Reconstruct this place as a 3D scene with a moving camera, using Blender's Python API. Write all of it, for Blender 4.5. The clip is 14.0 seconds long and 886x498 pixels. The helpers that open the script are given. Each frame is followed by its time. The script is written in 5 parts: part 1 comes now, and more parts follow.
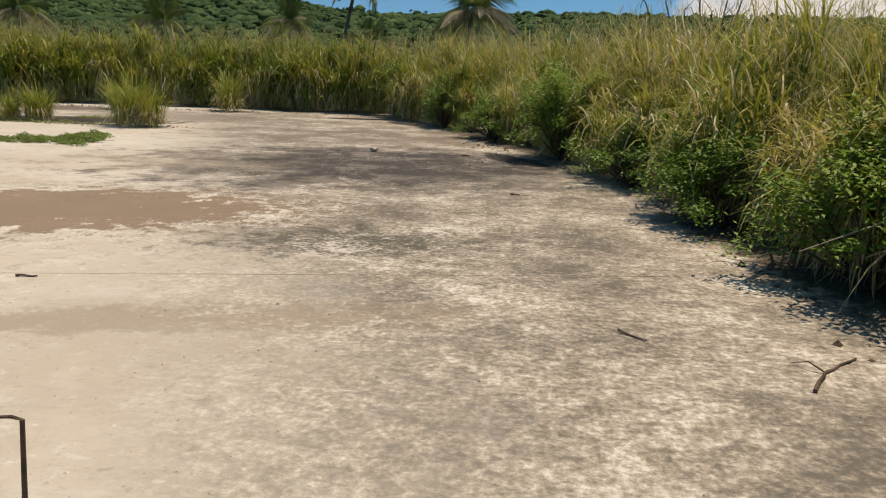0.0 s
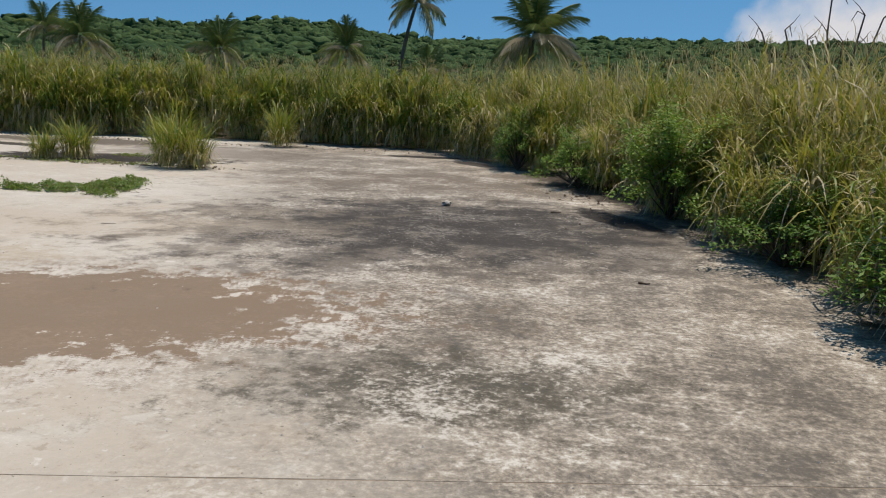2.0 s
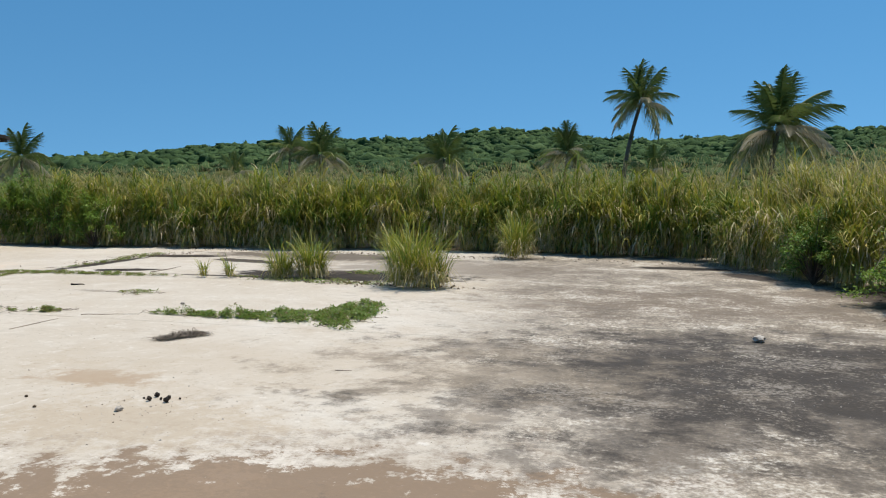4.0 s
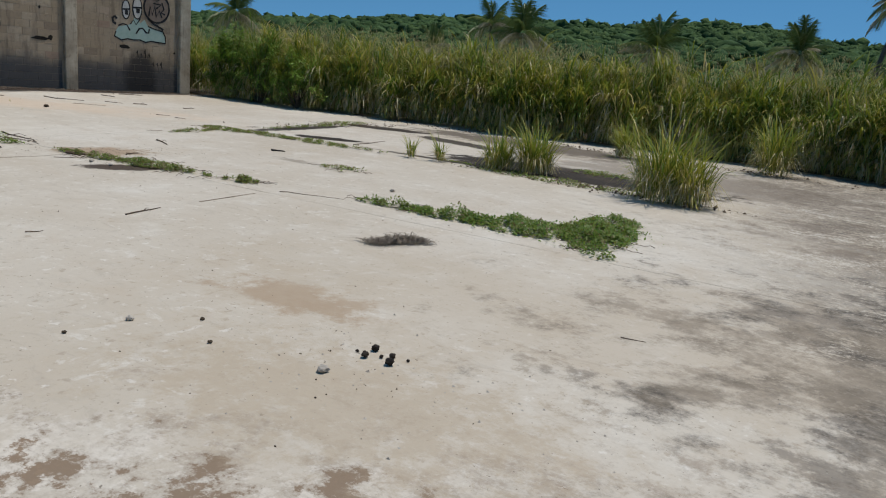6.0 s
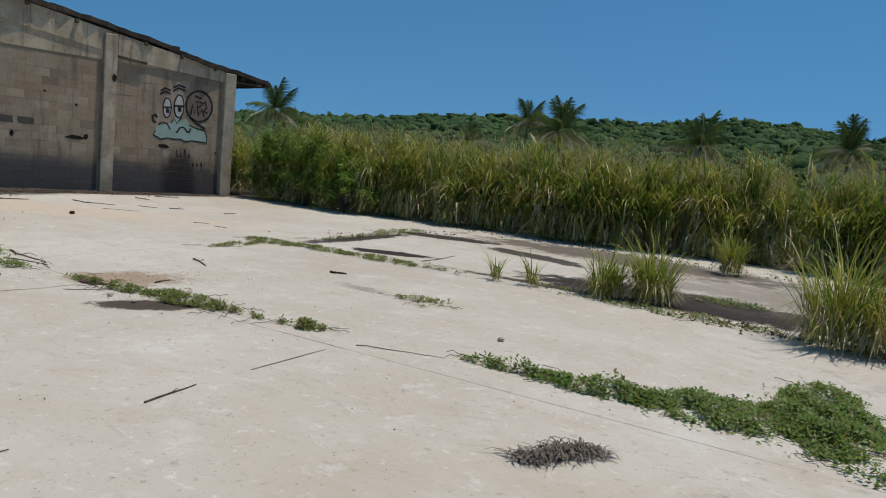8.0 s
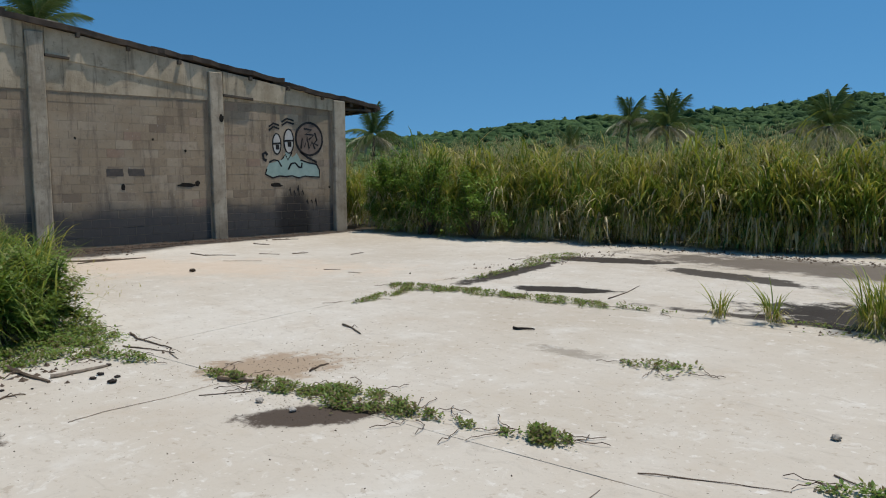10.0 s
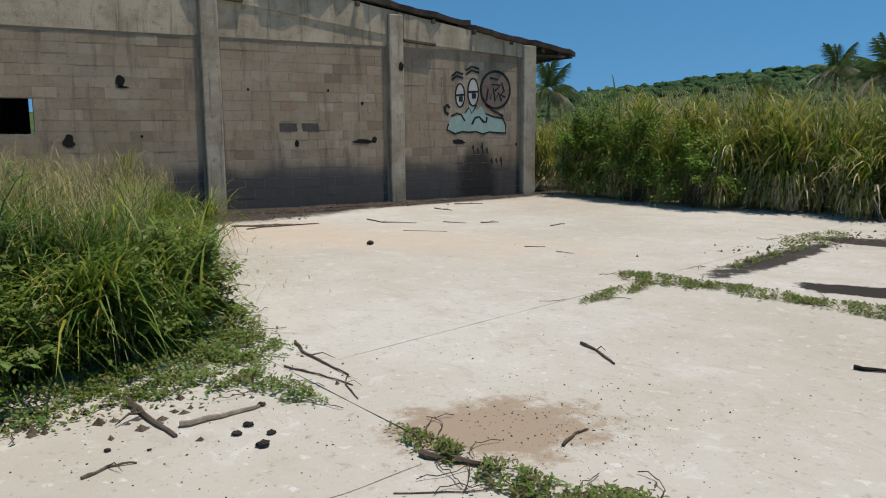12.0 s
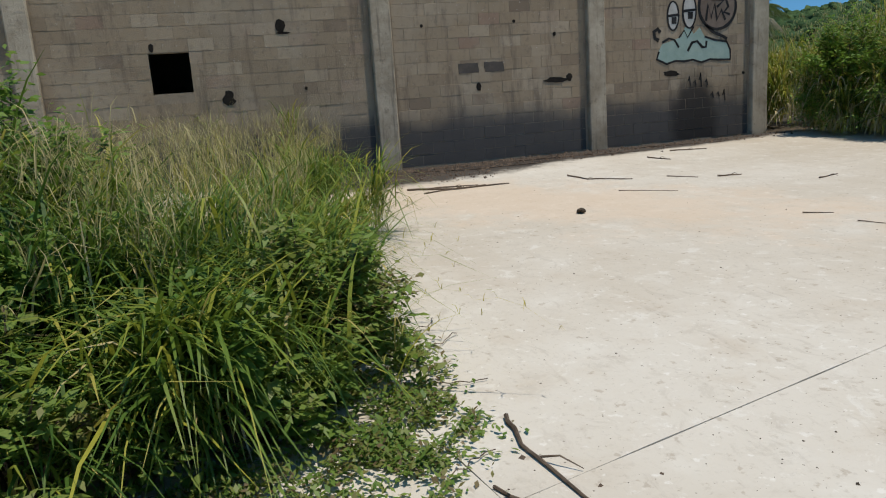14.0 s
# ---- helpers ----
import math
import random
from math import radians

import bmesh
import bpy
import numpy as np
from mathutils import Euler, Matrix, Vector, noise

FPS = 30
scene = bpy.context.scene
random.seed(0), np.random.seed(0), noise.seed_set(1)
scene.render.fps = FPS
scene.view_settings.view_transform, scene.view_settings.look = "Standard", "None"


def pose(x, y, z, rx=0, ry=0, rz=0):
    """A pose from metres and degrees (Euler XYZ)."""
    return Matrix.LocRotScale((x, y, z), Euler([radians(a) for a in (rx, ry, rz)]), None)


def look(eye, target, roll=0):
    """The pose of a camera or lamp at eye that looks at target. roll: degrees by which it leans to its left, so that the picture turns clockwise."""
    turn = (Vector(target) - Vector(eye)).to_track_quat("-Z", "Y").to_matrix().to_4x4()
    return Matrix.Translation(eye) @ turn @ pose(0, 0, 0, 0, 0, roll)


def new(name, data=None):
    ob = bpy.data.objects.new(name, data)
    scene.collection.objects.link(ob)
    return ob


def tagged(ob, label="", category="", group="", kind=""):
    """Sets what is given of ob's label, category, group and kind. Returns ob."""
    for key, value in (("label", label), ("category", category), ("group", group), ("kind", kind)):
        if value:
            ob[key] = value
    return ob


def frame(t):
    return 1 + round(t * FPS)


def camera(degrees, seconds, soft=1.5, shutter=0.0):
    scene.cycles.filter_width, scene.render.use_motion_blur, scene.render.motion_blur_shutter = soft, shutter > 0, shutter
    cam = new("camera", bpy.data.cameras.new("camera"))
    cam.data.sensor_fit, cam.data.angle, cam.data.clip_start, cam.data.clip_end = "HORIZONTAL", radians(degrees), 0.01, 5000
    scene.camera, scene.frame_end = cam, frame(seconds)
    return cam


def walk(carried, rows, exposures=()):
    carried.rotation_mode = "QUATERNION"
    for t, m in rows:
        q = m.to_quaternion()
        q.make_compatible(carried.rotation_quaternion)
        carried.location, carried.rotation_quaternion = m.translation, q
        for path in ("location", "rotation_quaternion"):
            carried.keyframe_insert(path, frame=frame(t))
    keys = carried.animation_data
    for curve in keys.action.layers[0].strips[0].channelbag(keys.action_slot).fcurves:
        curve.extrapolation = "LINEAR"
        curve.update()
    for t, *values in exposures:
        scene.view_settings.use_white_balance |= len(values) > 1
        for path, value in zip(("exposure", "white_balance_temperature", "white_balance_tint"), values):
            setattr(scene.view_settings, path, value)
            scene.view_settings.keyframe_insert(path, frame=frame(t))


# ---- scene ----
cam = camera(59.5, 14.0, soft=1.1)
PATH = [
    (0, (0.802, 0.665, 1.3), (0.645, 2.608, 0.854), 1.9),
    (0.5, (0.648, 1.166, 1.3), (0.405, 3.105, 0.874), 4.0),
    (1, (0.464, 1.782, 1.353), (0.129, 3.688, 0.848), 3.4),
    (1.5, (0.324, 2.209, 1.46), (0.0, 4.123, 0.977), 4.2),
    (2, (0.127, 2.626, 1.501), (-0.157, 4.567, 1.111), 2.1),
    (2.5, (-0.028, 3.072, 1.52), (-0.34, 5.046, 1.454), 1.4),
    (3, (-0.296, 3.511, 1.556), (-0.749, 5.459, 1.604), 2.3),
    (3.5, (-0.613, 3.901, 1.542), (-1.19, 5.816, 1.494), 1.0),
    (4, (-1.098, 4.514, 1.534), (-1.918, 6.333, 1.397), -0.2),
    (4.2, (-1.204, 4.734, 1.537), (-2.112, 6.508, 1.374), -0.5),
    (6.3, (-3.26, 6.344, 1.445), (-4.447, 7.889, 0.994), 5.0),
    (6.5, (-3.439, 6.538, 1.466), (-4.645, 8.08, 1.056), 4.8),
    (7, (-4.037, 6.87, 1.525), (-5.285, 8.42, 1.323), 8.4),
    (7.5, (-4.551, 7.079, 1.549), (-5.796, 8.627, 1.321), 6.7),
    (7.7, (-4.773, 7.193, 1.513), (-6.019, 8.741, 1.288), 6.0),
    (9.8, (-7.064, 8.198, 1.585), (-8.505, 9.58, 1.467), -0.1),
    (10, (-7.327, 8.271, 1.588), (-8.782, 9.629, 1.395), -0.5),
    (10.5, (-7.926, 8.534, 1.534), (-9.478, 9.775, 1.309), -0.9),
    (11, (-8.654, 8.807, 1.533), (-10.322, 9.885, 1.293), -0.5),
    (11.5, (-9.143, 8.981, 1.555), (-10.804, 10.062, 1.291), -0.5),
    (12, (-9.712, 9.275, 1.56), (-11.409, 10.291, 1.262), -0.4),
    (12.5, (-10.312, 9.51, 1.532), (-12.011, 10.497, 1.158), -0.6),
    (13, (-10.923, 9.722, 1.547), (-12.64, 10.655, 1.121), -3.0),
    (13.5, (-11.518, 9.902, 1.55), (-13.379, 10.51, 1.139), -3.5),
    (14, (-12.14, 10.036, 1.49), (-14.004, 10.625, 1.067), -3.9),
]
walk(cam, [(t, look(eye, target, roll)) for t, eye, target, roll in PATH],
     exposures=[(0, 0.26, 8200, 16), (0.5, 0.05, 8100, 16), (0.9, -0.02, 7200, 15), (2, 0.12, 6950, 15), (3, 0.50, 6950, 13), (4.2, 0.36, 6700, 12), (6.4, -0.14, 6550, 12), (7.6, -0.12, 6550, 12), (9.8, 0.10, 6500, 12), (11, 0.10, 6550, 12), (14, 0.16, 6650, 11)])

# ---- world, sun ----
SUN_DIR = Vector((0.15, 0.22, 0.96)).normalized()
world = bpy.data.worlds.new("sky")
scene.world = world
world.use_nodes = True
wt = world.node_tree
wt.nodes.clear()
w_out = wt.nodes.new("ShaderNodeOutputWorld")
w_bg = wt.nodes.new("ShaderNodeBackground")
w_sky = wt.nodes.new("ShaderNodeTexSky")
w_sky.sky_type = 'NISHITA'
w_sky.sun_disc = False
w_sky.sun_elevation = math.asin(SUN_DIR.z)
w_sky.sun_rotation = math.atan2(SUN_DIR.x, SUN_DIR.y)
w_sky.air_density = 1.0
w_sky.dust_density = 0.0
w_sky.ozone_density = 4.0
w_sky.altitude = 50
w_bg.inputs["Strength"].default_value = 0.115
# a bank of cumulus low over the hill in the east
w_tc = wt.nodes.new("ShaderNodeTexCoord")
w_sub = wt.nodes.new("ShaderNodeVectorMath")
w_sub.operation = 'SUBTRACT'
w_sub.inputs[1].default_value = (0.53, 0.85, 0.08)
w_div = wt.nodes.new("ShaderNodeVectorMath")
w_div.operation = 'DIVIDE'
w_div.inputs[1].default_value = (0.27, 0.5, 0.115)
w_len = wt.nodes.new("ShaderNodeVectorMath")
w_len.operation = 'LENGTH'
w_noi = wt.nodes.new("ShaderNodeTexNoise")
w_noi.inputs["Scale"].default_value = 6.5
w_noi.inputs["Detail"].default_value = 8.0
w_add = wt.nodes.new("ShaderNodeMath")
w_add.operation = 'MULTIPLY_ADD'
w_add.inputs[1].default_value = 1.6
w_map = wt.nodes.new("ShaderNodeMapRange")
w_map.inputs[1].default_value = 2.0
w_map.inputs[2].default_value = 1.72
w_mix = wt.nodes.new("ShaderNodeMix")
w_mix.data_type = 'RGBA'
w_mix.inputs[7].default_value = (5.2, 5.5, 5.9, 1)
wl = wt.links.new
w_up = wt.nodes.new("ShaderNodeVectorMath")
w_up.operation = 'ADD'
w_up.inputs[1].default_value = (0, 0, 0.25)
w_hsv = wt.nodes.new("ShaderNodeHueSaturation")
w_hsv.inputs["Saturation"].default_value = 1.22
w_hsv.inputs["Value"].default_value = 0.93
w_hsv.inputs["Hue"].default_value = 0.486
wl(w_tc.outputs["Generated"], w_up.inputs[0])
wl(w_up.outputs[0], w_sky.inputs["Vector"])
wl(w_sky.outputs[0], w_hsv.inputs["Color"])
wl(w_tc.outputs["Generated"], w_sub.inputs[0])
wl(w_sub.outputs[0], w_div.inputs[0])
wl(w_div.outputs[0], w_len.inputs[0])
wl(w_tc.outputs["Generated"], w_noi.inputs["Vector"])
wl(w_noi.outputs[0], w_add.inputs[0])
wl(w_len.outputs["Value"], w_add.inputs[2])
wl(w_add.outputs[0], w_map.inputs[0])
wl(w_map.outputs[0], w_mix.inputs[0])
wl(w_hsv.outputs[0], w_mix.inputs[6])
wl(w_mix.outputs[2], w_bg.inputs["Color"])
wl(w_bg.outputs[0], w_out.inputs["Surface"])

sun = new("sun", bpy.data.lights.new("sun", 'SUN'))
sun.data.energy = 3.6
sun.data.angle = radians(0.55)
sun.data.color = (1.0, 0.95, 0.86)
sun.matrix_world = Matrix.Translation((0, 0, 60)) @ (-SUN_DIR).to_track_quat('-Z', 'Y').to_matrix().to_4x4()


# ---- materials ----
class Nodes:
    """Short forms for building a node material."""

    def __init__(self, name):
        self.m = bpy.data.materials.new(name)
        self.m.use_nodes = True
        self.t = self.m.node_tree
        self.t.nodes.clear()
        self.out = self.t.nodes.new("ShaderNodeOutputMaterial")

    def n(self, kind, **vals):
        node = self.t.nodes.new(kind)
        for k, v in vals.items():
            setattr(node, k, v)
        return node

    def link(self, a, b):
        self.t.links.new(a, b)

    def put(self, sock, v):
        if isinstance(v, bpy.types.NodeSocket):
            self.link(v, sock)
        else:
            if not isinstance(v, (int, float)) and len(v) == 3 and sock.type == 'RGBA':
                v = (*v, 1)
            sock.default_value = v

    def math(self, op, a, b=0.0, c=0.0, clamp=False):
        node = self.n("ShaderNodeMath", operation=op, use_clamp=clamp)
        for i, v in enumerate((a, b, c)):
            self.put(node.inputs[i], v)
        return node.outputs[0]

    def vec(self, op, a, b=(0, 0, 0)):
        node = self.n("ShaderNodeVectorMath", operation=op)
        self.put(node.inputs[0], a)
        self.put(node.inputs[1], b)
        return node.outputs["Value"] if op in ("LENGTH", "DOT_PRODUCT") else node.outputs[0]

    def noise(self, vec, scale, detail=4, rough=0.55, dist=0.0, color=False):
        node = self.n("ShaderNodeTexNoise")
        self.put(node.inputs["Vector"], vec)
        node.inputs["Scale"].default_value = scale
        node.inputs["Detail"].default_value = detail
        node.inputs["Roughness"].default_value = rough
        node.inputs["Distortion"].default_value = dist
        return node.outputs["Color" if color else 0]

    def rng(self, v, a, b, c=0.0, d=1.0):
        node = self.n("ShaderNodeMapRange", interpolation_type='SMOOTHSTEP')
        self.put(node.inputs[0], v)
        for i, x in enumerate((a, b, c, d)):
            node.inputs[i + 1].default_value = x
        return node.outputs[0]

    def mix(self, f, a, b, mode='MIX'):
        node = self.n("ShaderNodeMix", data_type='RGBA', blend_type=mode)
        self.put(node.inputs[0], f)
        self.put(node.inputs[6], a)
        self.put(node.inputs[7], b)
        return node.outputs[2]

    def ramp(self, v, stops):
        node = self.n("ShaderNodeValToRGB")
        el = node.color_ramp.elements
        while len(el) < len(stops):
            el.new(0.5)
        for e, (p, c) in zip(el, stops):
            e.position, e.color = p, (*c, 1)
        self.put(node.inputs[0], v)
        return node.outputs[0]

    def pos(self):
        return self.n("ShaderNodeNewGeometry").outputs["Position"]

    def obj(self):
        return self.n("ShaderNodeTexCoord").outputs["Object"]

    def rand(self):
        return self.n("ShaderNodeObjectInfo").outputs["Random"]

    def attr(self, name):
        return self.n("ShaderNodeAttribute", attribute_name=name).outputs["Fac"]

    def surface(self, color, rough=0.8, metal=0.0, bump=None, height=0.01, spec=0.3, translucent=0.0):
        b = self.n("ShaderNodeBsdfPrincipled")
        self.put(b.inputs["Base Color"], color)
        self.put(b.inputs["Roughness"], rough)
        b.inputs["Metallic"].default_value = metal
        b.inputs["Specular IOR Level"].default_value = spec
        if bump is not None:
            bn = self.n("ShaderNodeBump")
            bn.inputs["Distance"].default_value = height
            self.link(bump, bn.inputs["Height"])
            self.link(bn.outputs[0], b.inputs["Normal"])
        if translucent:
            tr = self.n("ShaderNodeBsdfTranslucent")
            self.put(tr.inputs[0], color)
            mx = self.n("ShaderNodeMixShader")
            mx.inputs[0].default_value = translucent
            self.link(b.outputs[0], mx.inputs[1])
            self.link(tr.outputs[0], mx.inputs[2])
            self.link(mx.outputs[0], self.out.inputs[0])
        else:
            self.link(b.outputs[0], self.out.inputs[0])
        return self.m


def leaf_material(name, stops, rough=0.5, translucent=0.34, spec=0.35):
    """Foliage coloured leaf by leaf from its 'hue' value: fresh, yellowing or dry."""
    k = Nodes(name)
    h = k.attr("hue")
    patch = k.noise(k.pos(), 1.3, 2)
    h = k.math('ADD', h, k.math('MULTIPLY_ADD', patch, 0.3, -0.15), clamp=True)
    return k.surface(k.ramp(h, stops), rough, spec=spec, translucent=translucent)


GRASS = leaf_material("tall_grass", [(0.0, (0.052, 0.110, 0.016)), (0.35, (0.130, 0.200, 0.024)), (0.6, (0.335, 0.325, 0.042)),
                                     (0.8, (0.460, 0.375, 0.125)), (1.0, (0.60, 0.52, 0.35))])
LEAF = leaf_material("creeper_leaf", [(0.0, (0.105, 0.200, 0.034)), (0.5, (0.190, 0.275, 0.050)), (0.8, (0.21, 0.215, 0.06)), (1.0, (0.20, 0.145, 0.075))], translucent=0.45)
FEATHER = leaf_material("feathery_leaf", [(0.0, (0.075, 0.165, 0.020)), (0.6, (0.175, 0.290, 0.036)), (1.0, (0.30, 0.33, 0.06))], 0.6)
FROND = leaf_material("palm_frond", [(0.0, (0.075, 0.130, 0.032)), (0.5, (0.185, 0.240, 0.075)), (0.8, (0.42, 0.40, 0.23)), (1.0, (0.56, 0.50, 0.38))], 0.4)
SEED = leaf_material("seed_heads", [(0.0, (0.28, 0.27, 0.10)), (1.0, (0.46, 0.38, 0.20))], 0.8, 0.3)


def mat_concrete():
    k = Nodes("weathered_concrete")
    p = k.pos()
    warp = k.vec('ADD', p, k.vec('SCALE', k.noise(p, 0.8, 3, color=True)))
    big = k.noise(p, 0.28, 4)
    mid = k.noise(p, 1.7, 6, 0.62)
    fine = k.noise(p, 24.0, 5, 0.7)
    c = k.ramp(big, [(0.35, (0.455, 0.398, 0.316)), (0.65, (0.545, 0.50, 0.425))])
    c = k.mix(k.rng(mid, 0.5, 0.72, 0, 0.5), c, (0.44, 0.37, 0.285))
    c = k.mix(k.rng(mid, 0.46, 0.3, 0, 0.5), c, (0.60, 0.565, 0.495))
    scuff = k.noise(p, 4.3, 9, 0.74, 0.5)
    c = k.mix(k.rng(scuff, 0.54, 0.64, 0, 0.34), c, (0.40, 0.355, 0.29))
    c = k.mix(k.rng(scuff, 0.44, 0.36, 0, 0.45), c, (0.64, 0.61, 0.545))
    c = k.mix(k.rng(fine, 0.55, 0.72, 0, 0.38), c, (0.33, 0.285, 0.225))
    freckle = k.noise(p, 10.0, 4, 0.62)
    c = k.mix(k.rng(freckle, 0.60, 0.68, 0, 0.5), c, (0.31, 0.255, 0.19))
    c = k.mix(k.rng(freckle, 0.38, 0.31, 0, 0.55), c, (0.68, 0.65, 0.59))
    drag = k.noise(k.vec('MULTIPLY', warp, (1.0, 5.0, 1.0)), 2.2, 6, 0.7)
    c = k.mix(k.rng(drag, 0.56, 0.68, 0, 0.38), c, (0.37, 0.325, 0.265))
    speck = k.noise(p, 38.0, 2, 0.5)
    c = k.mix(k.rng(speck, 0.69, 0.74, 0, 0.75), c, (0.10, 0.08, 0.06))
    sx = k.n("ShaderNodeSeparateXYZ")
    k.link(p, sx.inputs[0])
    # older, rougher and greyer slabs towards the east
    line = k.math('ADD', k.math('MULTIPLY', sx.outputs[1], 0.42), sx.outputs[0])
    edge = k.math('MULTIPLY_ADD', k.noise(p, 0.55, 5, 0.6), 3.4, line)
    old = k.rng(edge, 1.7, 4.3)
    stretch = k.n("ShaderNodeMapping")
    stretch.inputs["Scale"].default_value = (1.0, 1.15, 1)
    stretch.inputs["Rotation"].default_value = (0, 0, 0.2)
    k.link(p, stretch.inputs[0])
    flake = k.math('ADD', k.math('MULTIPLY_ADD', k.noise(p, 1.1, 3, 0.5), 0.28, k.math('MULTIPLY', k.noise(stretch.outputs[0], 6.5, 8, 0.75, 0.3), 0.37)), k.math('MULTIPLY', k.noise(p, 27.0, 4, 0.7), 0.35))
    worn = k.ramp(flake, [(0.42, (0.06, 0.052, 0.042)), (0.468, (0.15, 0.126, 0.096)), (0.505, (0.255, 0.215, 0.165)), (0.545, (0.40, 0.355, 0.285)), (0.59, (0.62, 0.585, 0.515))])
    c = k.mix(k.math('MULTIPLY', old, 0.84), c, worn)

    def slab_patch(c, x, y, rx, ry, turn, color, amount=0.8, scale=1.6, rag=0.8, soft=0.35, flaky=False, rim=0.0):
        q = k.n("ShaderNodeMapping", vector_type='TEXTURE')
        q.inputs["Location"].default_value = (x, y, 0)
        q.inputs["Rotation"].default_value = (0, 0, radians(turn))
        q.inputs["Scale"].default_value = (rx, ry, 50)
        k.link(p, q.inputs[0])
        d = k.vec('LENGTH', q.outputs[0])
        d = k.math('ADD', d, k.math('MULTIPLY_ADD', k.noise(p, scale * 1.4, 9, 0.75), rag * 4.4, -rag * 2.2))
        f = k.rng(d, 1.0 + soft, 1.0 - soft, 0, amount)
        if flaky:
            f = k.math('MULTIPLY', f, k.rng(flake, 0.58, 0.50, 0.25, 1.0))
        if rim:
            # scaling pale crust along the edge of the dried puddle
            band = k.math('MULTIPLY', k.rng(d, 1.0 - rim * 0.5, 1.02), k.rng(d, 1.0 + rim * 1.6, 1.0 + rim * 0.3))
            c = k.mix(k.math('MULTIPLY', band, k.rng(flake, 0.47, 0.52, 0.0, 0.75)), c, (0.66, 0.61, 0.53))
        return k.mix(f, c, color)

    soil = (0.026, 0.019, 0.013)
    c = slab_patch(c, -3.3, 7.2, 2.0, 1.05, 15, (0.235, 0.160, 0.100), 0.9, 2.4, 0.75, 0.07, rim=0.35)
    c = slab_patch(c, -3.0, 7.35, 2.4, 1.35, 15, (0.20, 0.15, 0.105), 0.55, 2.4, 1.1, 0.4, True)
    c = slab_patch(c, -0.9, 11.2, 3.1, 2.1, 12, (0.125, 0.106, 0.086), 0.66, 1.0, 1.1, 0.22)
    c = slab_patch(c, -1.2, 11.5, 2.9, 1.75, 12, (0.050, 0.044, 0.038), 0.95, 1.3, 1.1, 0.5, True)
    c = slab_patch(c, -0.4, 6.45, 0.85, 0.42, 10, (0.075, 0.068, 0.05), 0.85, 3.0, 1.6, 0.7, True)
    c = slab_patch(c, -1.6, 16.3, 3.2, 1.6, 14, (0.17, 0.135, 0.10), 0.7, 1.2, 1.4, 0.6, True)
    # narrow near-black patch on the slab beside the feathery shrub
    c = slab_patch(c, 0.88, 12.7, 0.95, 0.30, -63, (0.022, 0.019, 0.016), 0.96, 2.2, 0.45, 0.12)
    c = slab_patch(c, 3.05, 6.6, 0.45, 2.6, 10, (0.045, 0.035, 0.026), 0.9, 2.2, 0.7, 0.3)
    c = slab_patch(c, 0.6, 16.2, 0.5, 2.8, 20, (0.045, 0.035, 0.026), 0.85, 2.2, 0.6, 0.3)
    c = slab_patch(c, -3.1, 21.2, 1.0, 0.32, 0, (0.03, 0.025, 0.02), 0.96, 1.8, 0.35, 0.12)
    c = slab_patch(c, -1.75, 19.9, 0.8, 0.3, -55, (0.04, 0.033, 0.028), 0.92, 1.8, 0.4, 0.2)
    c = slab_patch(c, -6.45, 9.25, 0.52, 0.24, 10, (0.34, 0.25, 0.165), 0.85, 3.0, 0.9, 0.4)
    c = slab_patch(c, -5.2, 8.4, 0.9, 0.5, 10, (0.40, 0.33, 0.24), 0.7, 4.0, 1.2, 0.6)
    c = slab_patch(c, -5.0, 10.4, 2.3, 1.3, 20, (0.42, 0.35, 0.26), 0.45, 1.1, 1.0, 0.6)
    c = slab_patch(c, -12.95, 11.55, 0.42, 0.58, -20, (0.33, 0.245, 0.165), 0.95, 3.2, 0.7, 0.3)
    c = slab_patch(c, -11.58, 11.08, 0.52, 0.22, 62, (0.062, 0.044, 0.031), 0.97, 3.5, 0.35, 0.15)
    c = slab_patch(c, -12.8, 9.25, 0.42, 0.13, 25, (0.062, 0.044, 0.031), 0.95, 3.5, 0.35, 0.15)
    c = slab_patch(c, -1.8, 3.6, 1.5, 0.9, 20, (0.36, 0.305, 0.24), 0.4, 1.3, 1.2, 0.5)
    c = slab_patch(c, -0.9, 4.4, 1.7, 0.22, 14, (0.26, 0.205, 0.15), 0.6, 2.4, 1.1, 0.4, True)
    c = slab_patch(c, -13.9, 16.6, 0.78, 0.27, 28, soil, 0.98, 2.0, 0.35, 0.08)
    c = slab_patch(c, -15.5, 20.0, 1.1, 0.42, 20, soil, 0.96, 1.6, 0.4, 0.1)
    c = slab_patch(c, -15.65, 17.6, 0.24, 1.7, 14, soil, 0.95, 2.2, 0.6, 0.15)
    c = slab_patch(c, -12.9, 19.4, 1.3, 0.34, -10, soil, 0.9, 1.6, 0.5, 0.12)
    c = slab_patch(c, -12.0, 21.3, 3.6, 1.0, 0, (0.10, 0.08, 0.06), 0.88, 1.2, 0.6, 0.3)
    c = slab_patch(c, -9.0, 17.35, 2.5, 0.85, 4, (0.028, 0.022, 0.016), 0.98, 1.4, 0.45, 0.12)
    c = slab_patch(c, -7.6, 19.5, 3.0, 1.6, 0, (0.15, 0.12, 0.09), 0.6, 1.0, 0.8, 0.5)
    c = slab_patch(c, -10.0, 16.55, 2.2, 0.16, 6, soil, 0.9, 2.6, 0.5, 0.3)
    c = slab_patch(c, -11.5, 13.7, 0.34, 0.12, 0, (0.20, 0.17, 0.13), 0.6, 6.0, 1.0, 0.5)
    c = slab_patch(c, -21.0, 13.7, 4.0, 1.2, 35, (0.58, 0.44, 0.31), 0.5, 1.0, 0.9, 0.6)
